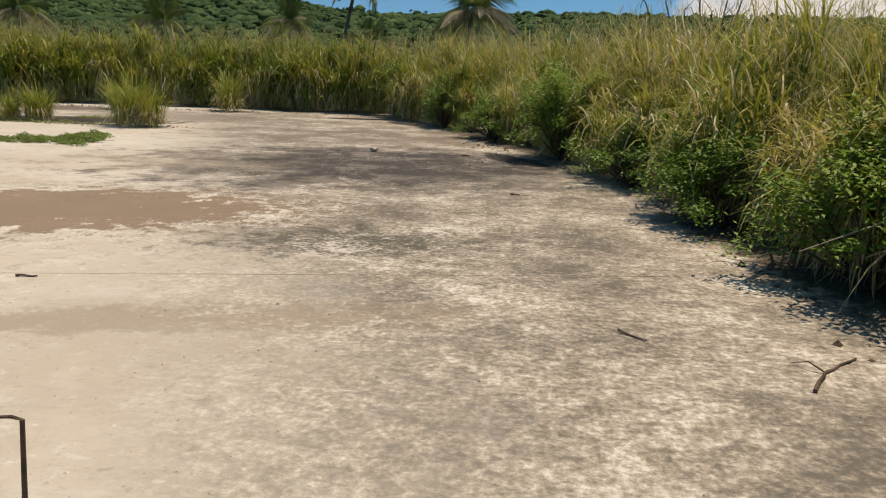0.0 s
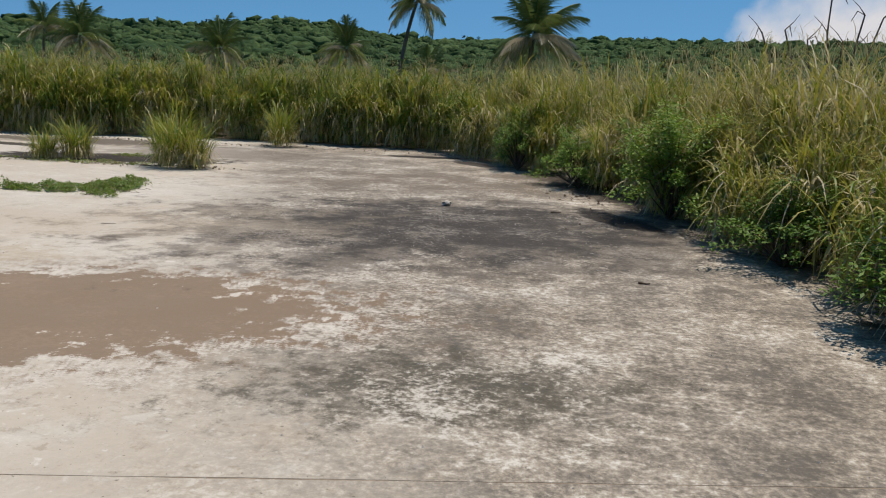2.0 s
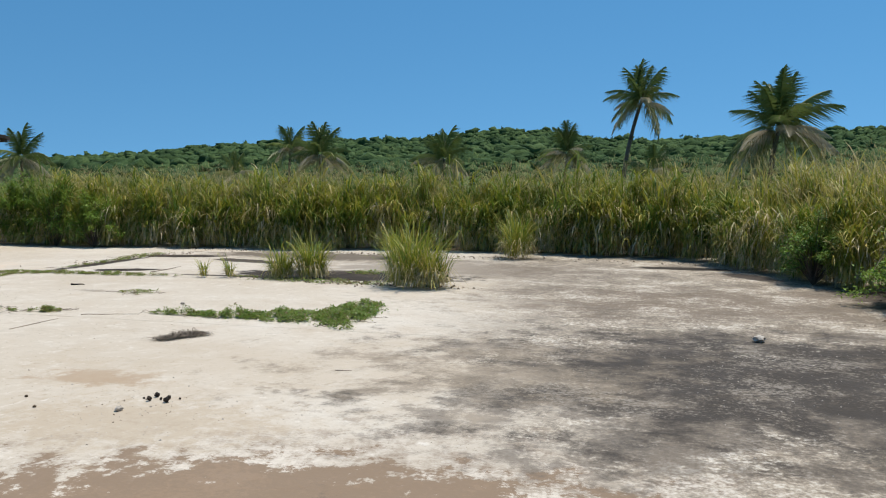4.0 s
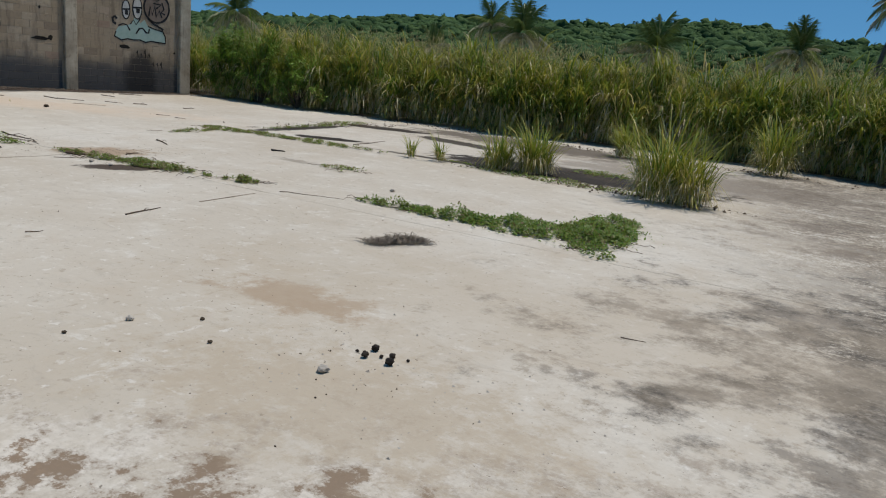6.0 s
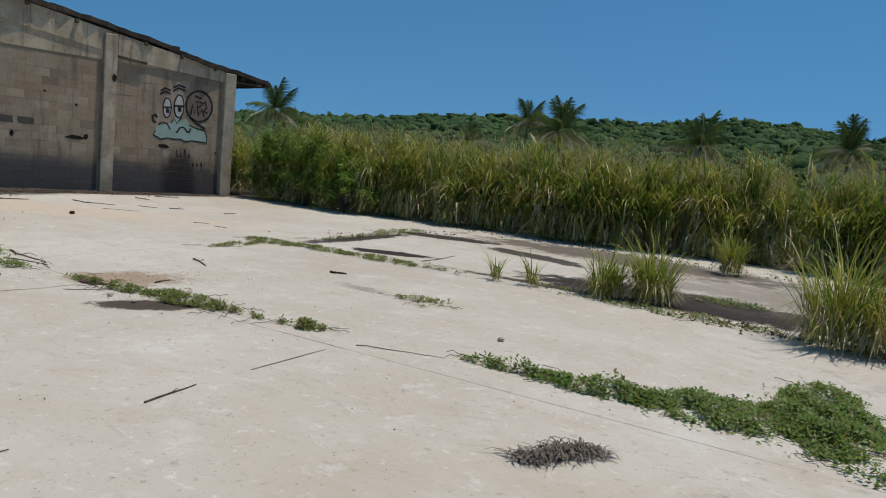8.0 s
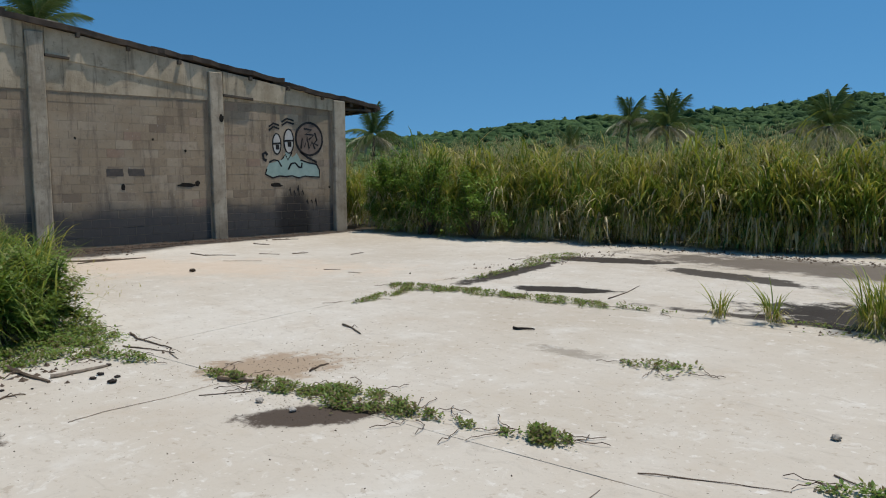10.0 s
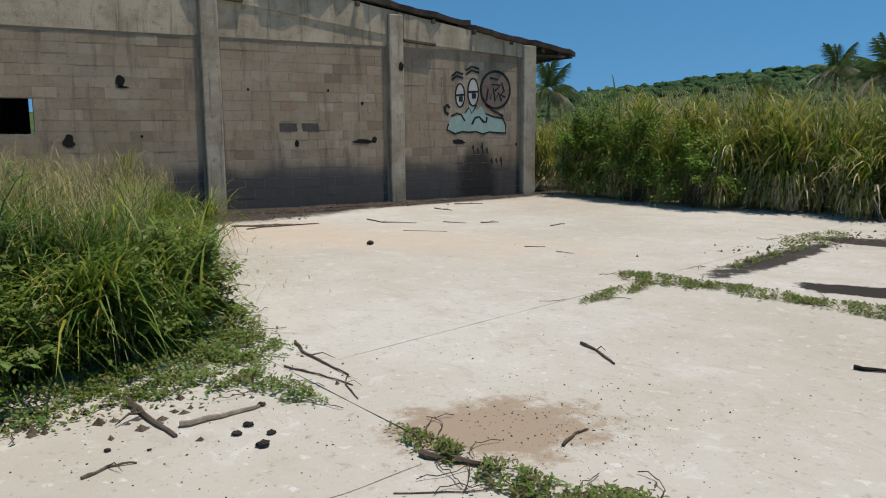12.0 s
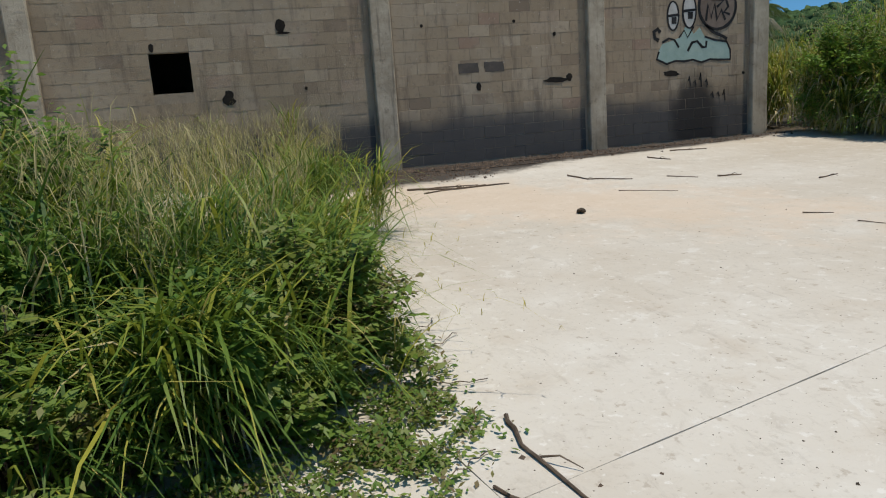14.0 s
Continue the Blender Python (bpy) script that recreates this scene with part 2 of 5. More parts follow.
    c = slab_patch(c, -24.7, 13.8, 1.3, 3.0, 14, (0.035, 0.029, 0.024), 0.95, 1.6, 0.22, 0.2)
    c = slab_patch(c, -25.2, 17.3, 0.85, 5.2, 4, (0.035, 0.029, 0.024), 0.95, 1.6, 0.22, 0.2)
    relief = k.math('MULTIPLY_ADD', k.math('MULTIPLY', flake, old), 1.6, k.math('MULTIPLY', fine, 0.35))
    return k.surface(c, k.rng(mid, 0.3, 0.7, 0.82, 0.95), bump=relief, height=0.009, spec=0.2)


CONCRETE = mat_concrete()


def mat_soil():
    k = Nodes("dark_soil")
    p = k.pos()
    c = k.ramp(k.noise(p, 3.0, 8, 0.7), [(0.3, (0.035, 0.028, 0.02)), (0.6, (0.10, 0.08, 0.055)), (0.75, (0.16, 0.125, 0.08))])
    return k.surface(c, 0.95, bump=k.noise(p, 14, 6, 0.7), height=0.03, spec=0.15)


SOIL = mat_soil()


def mat_block(name="concrete_block", rand=True):
    k = Nodes(name)
    p = k.pos()
    r = k.rand() if rand else k.n("ShaderNodeNewGeometry").outputs["Random Per Island"]
    c = k.ramp(r, [(0.0, (0.22, 0.165, 0.118)), (0.14, (0.30, 0.230, 0.155)), (0.8, (0.342, 0.264, 0.178)), (0.93, (0.41, 0.33, 0.235)), (1.0, (0.30, 0.205, 0.145))])
    c = k.mix(k.rng(k.noise(p, 0.9, 5), 0.45, 0.65, 0, 0.75), c, (0.37, 0.30, 0.215))
    c = k.mix(k.rng(k.noise(k.vec('MULTIPLY', p, (1, 2.5, 0.35)), 1.6, 6, 0.65), 0.50, 0.68, 0, 0.75), c, (0.17, 0.132, 0.098))
    c = k.mix(k.rng(k.noise(p, 9, 6, 0.7), 0.5, 0.75, 0, 0.55), c, (0.16, 0.13, 0.10))
    c = k.mix(k.rng(k.noise(p, 20, 3, 0.7), 0.66, 0.72, 0, 0.6), c, (0.55, 0.52, 0.46))
    # rising damp along the foot of the wall and a black streak below the pipe mouth
    sx = k.n("ShaderNodeSeparateXYZ")
    k.link(p, sx.inputs[0])
    z = k.math('MULTIPLY_ADD', k.noise(p, 1.1, 5), 0.75, sx.outputs[2])
    c = k.mix(k.rng(z, 1.50, 0.95, 0, 0.88), c, (0.058, 0.060, 0.064))
    q = k.n("ShaderNodeMapping", vector_type='TEXTURE')
    q.inputs["Location"].default_value = (-25.5, 19.75, 0.35)
    q.inputs["Scale"].default_value = (50, 0.62, 1.05)
    k.link(p, q.inputs[0])
    d = k.math('MULTIPLY_ADD', k.noise(p, 3, 6), 0.5, k.vec('LENGTH', q.outputs[0]))
    c = k.mix(k.rng(d, 1.35, 0.85, 0, 0.9), c, (0.035, 0.032, 0.03))
    return k.surface(c, 0.93, bump=k.noise(p, 45, 5, 0.7), height=0.006, spec=0.15)


BLOCK = mat_block()
BLOCK_REST = mat_block("concrete_block_rest", False)


def mat_plain(name, lo, hi, scale=6.0, rough=0.85, bump=0.006, metal=0.0, spec=0.2):
    k = Nodes(name)
    p = k.pos()
    n1 = k.noise(p, scale, 6, 0.65)
    n2 = k.noise(p, scale * 0.18, 3)
    c = k.ramp(k.math('MULTIPLY_ADD', n2, 0.5, k.math('MULTIPLY', n1, 0.5)), [(0.36, lo), (0.64, hi)])
    return k.surface(c, rough, metal, bump=k.noise(p, scale * 5, 4, 0.7), height=bump, spec=spec)


MORTAR = mat_plain("mortar", (0.23, 0.18, 0.128), (0.36, 0.29, 0.21), 5)


def mat_beam(name, lo, hi, dirt):
    k = Nodes(name)
    p = k.pos()
    c = k.ramp(k.noise(p, 1.7, 6, 0.65), [(0.35, lo), (0.62, hi)])
    streak = k.noise(k.vec('MULTIPLY', p, (1, 3.0, 0.22)), 2.4, 7, 0.7)
    c = k.mix(k.rng(streak, 0.52, 0.66, 0, dirt), c, (0.10, 0.08, 0.06))
    c = k.mix(k.rng(k.noise(p, 7, 6, 0.7), 0.56, 0.68, 0, dirt * 0.9), c, (0.14, 0.11, 0.08))
    return k.surface(c, 0.92, bump=k.noise(p, 18, 5, 0.7), height=0.01, spec=0.15)


BEAM = mat_beam("streaked_render", (0.35, 0.28, 0.19), (0.53, 0.44, 0.315), 0.55)
PILLAR = mat_beam("cast_concrete", (0.29, 0.238, 0.17), (0.48, 0.41, 0.31), 0.5)
ROOF = mat_plain("old_roofing", (0.028, 0.022, 0.018), (0.11, 0.085, 0.065), 3.0, 0.9)
TIMBER = mat_plain("grey_timber", (0.05, 0.042, 0.034), (0.13, 0.105, 0.08), 9, 0.9)
# near-black colour painted for the shade inside broken block cores
HOLE_SHADE = mat_plain("hole_shade_black", (0.012, 0.010, 0.009), (0.03, 0.025, 0.02), 12, 1.0)
PATCH = mat_plain("dark_patch", (0.07, 0.062, 0.055), (0.12, 0.10, 0.085), 12)
BLACK = mat_plain("black_spray_paint", (0.014, 0.014, 0.015), (0.035, 0.033, 0.032), 10, 0.7)
TEAL = mat_plain("pale_teal_paint", (0.26, 0.36, 0.31), (0.36, 0.46, 0.40), 7, 0.8)
WHITE = mat_plain("chalky_white_paint", (0.38, 0.36, 0.32), (0.58, 0.56, 0.52), 7, 0.8)
SMEAR = mat_plain("brown_spray_fill", (0.15, 0.11, 0.085), (0.24, 0.185, 0.145), 9, 0.8)
BARK = mat_plain("palm_bark", (0.09, 0.072, 0.055), (0.20, 0.165, 0.13), 7, 0.95, 0.02)
STICK = mat_plain("dry_wood", (0.045, 0.030, 0.021), (0.17, 0.125, 0.09), 18, 0.9)
PALE_STICK = mat_plain("bleached_wood", (0.16, 0.13, 0.10), (0.36, 0.30, 0.235), 18, 0.9)
COAL = mat_plain("charred_wood", (0.008, 0.007, 0.007), (0.045, 0.034, 0.027), 25, 0.85)
DRY_FIBRE = mat_plain("dry_fibre", (0.10, 0.083, 0.066), (0.27, 0.225, 0.175), 20, 0.95)
STONE = mat_plain("pale_stone", (0.30, 0.27, 0.23), (0.52, 0.48, 0.42), 18, 0.9)
JOINT_SAND = mat_plain("joint_sand", (0.15, 0.115, 0.082), (0.38, 0.31, 0.23), 9, 0.95)
GRIT = mat_plain("dark_grit", (0.025, 0.019, 0.014), (0.10, 0.075, 0.05), 20, 0.95)


def mat_far(name, lo, mid, hi, scale):
    k = Nodes(name)
    p = k.pos()
    n = k.math('MULTIPLY_ADD', k.noise(p, scale, 6, 0.7), 0.6, k.math('MULTIPLY', k.noise(p, scale * 0.12, 3), 0.4))
    return k.surface(k.ramp(n, [(0.36, lo), (0.5, mid), (0.64, hi)]), 0.9, bump=k.noise(p, scale * 2, 5, 0.7), height=0.6, spec=0.1)


HILL = mat_far("hill_scrub", (0.030, 0.054, 0.016), (0.060, 0.10, 0.028), (0.13, 0.155, 0.055), 0.16)
WOODS = mat_far("far_woods", (0.022, 0.046, 0.018), (0.044, 0.084, 0.030), (0.090, 0.136, 0.048), 0.35)
FIELD = mat_far("field_ground", (0.06, 0.07, 0.02), (0.12, 0.125, 0.04), (0.19, 0.16, 0.07), 0.6)

# ---- mesh helpers ----
RNG = np.random.default_rng(7)


def part(name, bm, material, parent, label=""):
    me = bpy.data.meshes.new(name)
    bm.to_mesh(me)
    bm.free()
    me.materials.append(material)
    ob = new(name, me)
    if parent is not None:
        ob.parent = parent
    if label:
        ob["label"] = label
    return ob


def box(bm, x0, y0, z0, x1, y1, z1, bevel=0.0):
    made = bmesh.ops.create_cube(bm, size=1.0)["verts"]
    bmesh.ops.transform(bm, verts=made, matrix=Matrix.Translation(((x0 + x1) / 2, (y0 + y1) / 2, (z0 + z1) / 2)) @ Matrix.Diagonal((x1 - x0, y1 - y0, z1 - z0, 1)))
    if bevel:
        edges = list({e for v in made for e in v.link_edges})
        bmesh.ops.bevel(bm, geom=edges, offset=bevel, segments=1, affect='EDGES')
    return bm


def box_bm(*a):
    return box(bmesh.new(), *a)


def quads_mesh(name, verts, faces, material, hue=None):
    """One mesh from arrays of vertices (n, 3) and quads (m, 4), with a value per vertex."""
    me = bpy.data.meshes.new(name)
    me.vertices.add(len(verts))
    me.vertices.foreach_set("co", np.ascontiguousarray(verts, dtype=np.float32).ravel())
    me.loops.add(faces.size)
    me.loops.foreach_set("vertex_index", np.ascontiguousarray(faces, dtype=np.int32).ravel())
    me.polygons.add(len(faces))
    me.polygons.foreach_set("loop_start", np.arange(0, faces.size, 4, dtype=np.int32))
    if hue is not None:
        a = me.attributes.new("hue", 'FLOAT', 'POINT')
        a.data.foreach_set("value", np.ascontiguousarray(hue, dtype=np.float32))
    me.materials.append(material)
    me.update(calc_edges=True)
    return me


def blades(root, head, length, width, reach, droop, hue, seg=3):
    """Arching leaves: roots (n, 3), compass heading, length, width, how far they lean out and how much the tip hangs."""
    n = len(root)
    s = np.linspace(0, 1, seg + 1)[None, :]
    out = np.stack([np.cos(head), np.sin(head)], 1)
    side = np.stack([-np.sin(head), np.cos(head)], 1)
    r = (reach * length)[:, None] * (0.25 * s + 0.75 * s ** 1.8)
    z = length[:, None] * (s * 0.95 - droop[:, None] * s ** 2.6)
    ctr = np.zeros((n, seg + 1, 3))
    ctr[:, :, :2] = root[:, None, :2] + out[:, None, :] * r[:, :, None]
    ctr[:, :, 2] = np.maximum(root[:, None, 2] + z, 0.012)
    w = 0.5 * width[:, None] * np.clip(np.sin(np.pi * (0.22 + 0.78 * s)) * 1.15, 0.04, 1)
    v = np.zeros((n, seg + 1, 2, 3))
    v[:, :, 0], v[:, :, 1] = ctr, ctr
    v[:, :, 0, :2] += side[:, None, :] * w[:, :, None]
    v[:, :, 1, :2] -= side[:, None, :] * w[:, :, None]
    v[:, :, 1, 2] += 0.25 * w
    base = (np.arange(n) * (seg + 1) * 2)[:, None]
    j = (np.arange(seg) * 2)[None, :]
    a = base + j
    f = np.stack([a, a + 1, a + 3, a + 2], -1).reshape(-1, 4)
    hv = np.repeat(hue, (seg + 1) * 2)
    return v.reshape(-1, 3), f, hv


def joined(sets):
    vs, fs, hs, o = [], [], [], 0
    for v, f, h in sets:
        vs.append(v), fs.append(f + o), hs.append(h)
        o += len(v)
    return np.concatenate(vs), np.concatenate(fs), np.concatenate(hs)


def u(a, b, n):
    return RNG.uniform(a, b, n)


def tube(points, radii, sides=6, bm=None):
    """A round bar along points."""
    bm = bm or bmesh.new()
    rings = []
    pts = [Vector(p) for p in points]
    for i, p in enumerate(pts):
        d = (pts[min(i + 1, len(pts) - 1)] - pts[max(i - 1, 0)]).normalized()
        a = d.cross(Vector((0.13, 0.31, 0.94))).normalized()
        b = d.cross(a)
        rings.append([bm.verts.new(p + (a * math.cos(t) + b * math.sin(t)) * radii[i]) for t in (2 * math.pi * j / sides for j in range(sides))])
    for r0, r1 in zip(rings, rings[1:]):
        for j in range(sides):
            bm.faces.new((r0[j], r0[(j + 1) % sides], r1[(j + 1) % sides], r1[j]))
    bm.faces.new(rings[0][::-1])
    bm.faces.new(rings[-1])
    return bm


# ---- ground ----
bm = bmesh.new()
bmesh.ops.create_grid(bm, x_segments=24, y_segments=24, size=3000)
ground = part("ground", bm, FIELD, None)
ground.location.z = -0.12
tagged(ground, "flat grassy field reaching out to the hills", "ground", kind="structure")
bm = bmesh.new()
bmesh.ops.create_grid(bm, x_segments=30, y_segments=30, size=26)
soil = part("soil", bm, SOIL, None)
soil.location = (-12, 8, -0.06)
tagged(soil, "dark damp soil under and around the concrete slabs", "soil", kind="structure")

# slabs of the yard, cast in bays with open joints between them
pavement = tagged(new("pavement"), "pale weathered concrete yard slabs with open joints", "pavement", kind="structure")


def line_y(m, b):
    return lambda x: m * x + b


ROW_LINES = [line_y(0.19, -1.8), line_y(0.19, 5.48), line_y(0.122, 12.72), line_y(0.10, 17.05), line_y(0.0, 24.4)]


def cross(xa, m, f):
    """Where the joint x = xa + m * y meets a row line."""
    x = xa
    for _ in range(30):
        x = xa + m * f(x)
    return x, f(x)


COLS = [(-25.42, 0.0), (-11.74, -0.25), (-4.2, 0.0), (4.6, 0.0)]


def slab(corners):
    bm = bmesh.new()
    c = sum((Vector(q) for q in corners), Vector((0, 0))) / len(corners)
    vs = []
    for i, q in enumerate(corners):
        a, b = Vector(q), Vector(corners[(i + 1) % len(corners)])
        count = max(2, int((b - a).length / 0.12))
        inward = Vector((-(b - a).y, (b - a).x)).normalized()
        for j in range(count):
            e = a.lerp(b, j / count) + inward * (0.004 + 0.005 * noise.noise((a.lerp(b, j / count) * 2.3).to_3d()))
            vs.append(bm.verts.new((e.x, e.y, 0)))
    f = bm.faces.new(vs)
    made = bmesh.ops.extrude_face_region(bm, geom=[f])
    bmesh.ops.translate(bm, verts=[g for g in made["geom"] if isinstance(g, bmesh.types.BMVert)], vec=(0, 0, -0.11))
    bmesh.ops.recalc_face_normals(bm, faces=bm.faces)
    bmesh.ops.triangulate(bm, faces=[q for q in bm.faces if len(q.verts) > 4])
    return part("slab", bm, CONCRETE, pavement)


WEST, EAST, MID = COLS[0], COLS[3], COLS[1]
for c0, c1, r0, r1 in ((WEST, EAST, 0, 1), (WEST, EAST, 1, 2), (WEST, MID, 2, 4), (MID, EAST, 2, 3), (MID, EAST, 3, 4)):
    lo, hi = ROW_LINES[r0], ROW_LINES[r1]
    slab([cross(*c0, lo), cross(*c1, lo), cross(*c1, hi), cross(*c0, hi)])

def joint_fill(x0, x1, f, w):
    bm = bmesh.new()
    a, b = (x0, f(x0)), (x1, f(x1))
    vs = [bm.verts.new((p[0], p[1] + o, z)) for z in (-0.10, -0.0015) for p, o in ((a, -w), (b, -w), (b, w), (a, w))]
    for q in ((0, 1, 2, 3), (7, 6, 5, 4), (0, 4, 5, 1), (2, 6, 7, 3)):
        bm.faces.new([vs[i] for i in q])
    bmesh.ops.recalc_face_normals(bm, faces=bm.faces)
    return part("joint_fill", bm, JOINT_SAND, pavement, "sand and dirt packed into the slab joint")


joint_fill(-25.0, 4.4, ROW_LINES[1], 0.02)
joint_fill(-9.6, 2.0, ROW_LINES[2], 0.02)

# ---- the block building ----
WX = -25.54          # face of the front wall
Y0, Y1 = -2.6, 21.40
RIDGE_Y, RIDGE_Z, EAVE_Z = 9.4, 5.48, 3.72


def roof_z(y):
    return EAVE_Z + (RIDGE_Z - EAVE_Z) * (1 - abs(y - RIDGE_Y) / (Y1 - RIDGE_Y))


building = tagged(new("block_building"), "derelict building of bare concrete blocks with a sagging dark roof", "building")
building.location = (WX, 10, 0)
bpy.context.view_layer.update()
INV = building.matrix_world.inverted()


def bpart(name, bm, material, parent=building, label=""):
    bmesh.ops.transform(bm, verts=bm.verts, matrix=INV)
    return part(name, bm, material, parent, label)


WIN = (9.62, 1.58, 10.24, 2.21)
front = bmesh.new()
for y0, z0, y1, z1 in ((Y0, -0.05, WIN[0], 3.46), (WIN[2], -0.05, Y1, 3.46), (WIN[0], -0.05, WIN[2], WIN[1]), (WIN[0], WIN[3], WIN[2], 3.46)):
    box(front, WX - 0.19, y0, z0, WX - 0.0048, y1, z1)
front_wall = bpart("front_wall", front, MORTAR, label="wall of bare concrete blocks, damp and black at its foot")
bm = bmesh.new()
prof = [(Y0, 3.46), (Y1, 3.46), (Y1, roof_z(Y1) - 0.06), (RIDGE_Y, RIDGE_Z - 0.06), (Y0, roof_z(Y0) - 0.06)]
faces = []
for x in (WX - 0.19, WX + 0.015):
    faces.append(bm.faces.new([bm.verts.new((x, y, z)) for y, z in prof]))
for i in range(5):
    a, b = faces[0].verts, faces[1].verts
    bm.faces.new((a[i], a[(i + 1) % 5], b[(i + 1) % 5], b[i]))
bmesh.ops.recalc_face_normals(bm, faces=bm.faces)
bpart("gable", bm, BEAM, label="cracked rendered gable above the blocks")
# raking beam below the roof
for ya, yb in ((RIDGE_Y, 13.2), (13.62, 17.3), (17.74, 21.05)):
    bm = bmesh.new()
    drop0, drop1 = 0.68, 0.62 if yb < 20 else 0.40
    q = [(ya, roof_z(ya) - drop0), (yb, roof_z(yb) - drop1), (yb, roof_z(yb) - 0.07), (ya, roof_z(ya) - 0.07)]
    lo = [bm.verts.new((WX + 0.012, y, z)) for y, z in q]
    hi = [bm.verts.new((WX + 0.042, y, z)) for y, z in q]
    bm.faces.new(hi)
    for i in range(4):
        bm.faces.new((lo[i], lo[(i + 1) % 4], hi[(i + 1) % 4], hi[i]))
    bmesh.ops.recalc_face_normals(bm, faces=bm.faces)
    bpart("raking_beam", bm, BEAM)
for y, w, top in ((21.24, 0.38, 3.66), (17.52, 0.36, 4.15), (13.40, 0.36, 4.68), (7.85, 0.34, 5.0), (3.4, 0.38, 4.4), (-1.0, 0.38, 3.8)):
    bm = box_bm(WX - 0.16, y - w / 2, -0.04, WX + 0.11, y + w / 2, top, 0.018)
    bmesh.ops.subdivide_edges(bm, edges=bm.edges, cuts=3, use_grid_fill=True)
    for v in bm.verts:
        v.co += Vector((noise.noise(v.co * 2.1), noise.noise(v.co * 2.1 + Vector((5, 0, 0))), 0)) * 0.012
    bpart("pillar", bm, PILLAR, label="pale cast concrete pillar with chipped edges")
for x0, y0, x1, y1 in ((WX - 9.0, Y1 - 0.17, WX - 0.19, Y1), (WX - 9.0, Y0, WX - 0.19, Y0 + 0.17)):
    bpart("side_wall", box_bm(x0, y0, -0.05, x1, y1, 3.62), MORTAR)
bm = bmesh.new()
for y0, z0, y1, z1 in ((Y0, -0.05, 8.2, 3.5), (11.2, -0.05, Y1, 3.5), (8.2, 2.6, 11.2, 3.5), (8.2, -0.05, 10.68, 2.6), (10.68, -0.05, 11.2, 0.6)):
    box(bm, WX - 9.17, y0, z0, WX - 9.0, y1, z1)
bpart("back_wall", bm, MORTAR)
bpart("floor_slab", box_bm(WX - 9.0, Y0, -0.05, WX - 0.19, Y1, 0.01), PILLAR)

roof = bpart("roof", box_bm(WX - 9.3, RIDGE_Y - 0.08, RIDGE_Z - 0.1, WX + 0.10, RIDGE_Y + 0.08, RIDGE_Z - 0.02), TIMBER, label="dark ragged old roofing sheets")


def roof_sheet(x0, x1, ya, yb, lift, tear):
    """A wavy sheet from ya up to yb on the roof's slope, with a torn front edge."""
    bm = bmesh.new()
    nx, ny = max(4, int((x1 - x0) / 0.055)), max(6, int(abs(yb - ya) / 0.22))
    rows = []
    for j in range(ny + 1):
        y = ya + (yb - ya) * j / ny
        row = []
        for i in range(nx + 1):
            x = x0 + (x1 - x0) * i / nx
            if tear and i > nx - 3:
                x += 0.15 * noise.noise((y * 1.7, lift * 9, 1)) + 0.08 * noise.noise((y * 6, 2, lift))
            sag = 0.045 * noise.noise((x * 0.5, y * 0.8, lift)) + (0.02 * noise.noise((y * 4.5, 7, lift * 3)) if i > nx - 4 else 0)
            row.append(bm.verts.new((x, y, roof_z(y) + lift + sag + 0.014 * math.sin(x * 36))))
        rows.append(row)
    for a, b in zip(rows, rows[1:]):
        for i in range(nx):
            bm.faces.new((a[i], a[i + 1], b[i + 1], b[i]))
    bmesh.ops.recalc_face_normals(bm, faces=bm.faces)
    under = bmesh.ops.extrude_face_region(bm, geom=list(bm.faces))
    bmesh.ops.translate(bm, verts=[g for g in under["geom"] if isinstance(g, bmesh.types.BMVert)], vec=(0, 0, -0.12))
    bmesh.ops.recalc_face_normals(bm, faces=bm.faces)
    return bpart("roof_sheet", bm, ROOF, roof)


for j, (ya, yb) in enumerate(((22.75, 19.2), (19.5, 16.0), (16.3, 12.6), (12.9, 9.4), (9.45, 5.6), (5.9, 1.6), (1.9, -3.4))):
    roof_sheet(WX - 1.0, WX + (0.10, 0.06, 0.09, 0.06, 0.1, 0.1, 0.1)[j], ya, yb, 0.05 + 0.055 * (j % 2) + 0.014 * j * (j < 4), True)
    roof_sheet(WX - 9.3, WX - 0.95, ya, yb, 0.015 + 0.045 * (j % 2), False)
for y, z, l in ((22.2, 3.50, 0.06), (21.7, 3.56, 0.05), (22.6, 3.46, 0.04)):
    bpart("purlin", box_bm(WX - 8.5, y - 0.05, z - 0.05, WX + l, y + 0.05, z + 0.05, 0.008), TIMBER)
bpart("fascia_board", box_bm(WX + 0.02, 21.45, 3.40, WX + 0.10, 22.35, 3.46, 0.008), TIMBER)

for i, y in enumerate((10.2, 11.5, 12.7, 14.3, 15.4, 16.6, 18.5, 19.6, 20.7)):
    z = roof_z(y) - 0.075 - 0.02 * (i % 3)
    bpart("rafter_end", box_bm(WX - 0.5, y - 0.05, z - 0.055, WX + 0.10 + 0.03 * (i % 2), y + 0.04, z + 0.045, 0.01), TIMBER)
for y0, y1, z in ((17.72, 18.55, 3.60), (13.6, 14.1, 4.2)):
    bm = box_bm(WX + 0.02, y0, z - 0.03, WX + 0.10, y1, z + 0.03, 0.008)
    bmesh.ops.rotate(bm, verts=bm.verts, cent=(WX, y0, z), matrix=Matrix.Rotation(radians(-4), 3, 'X'))
    bpart("loose_plank", bm, TIMBER)

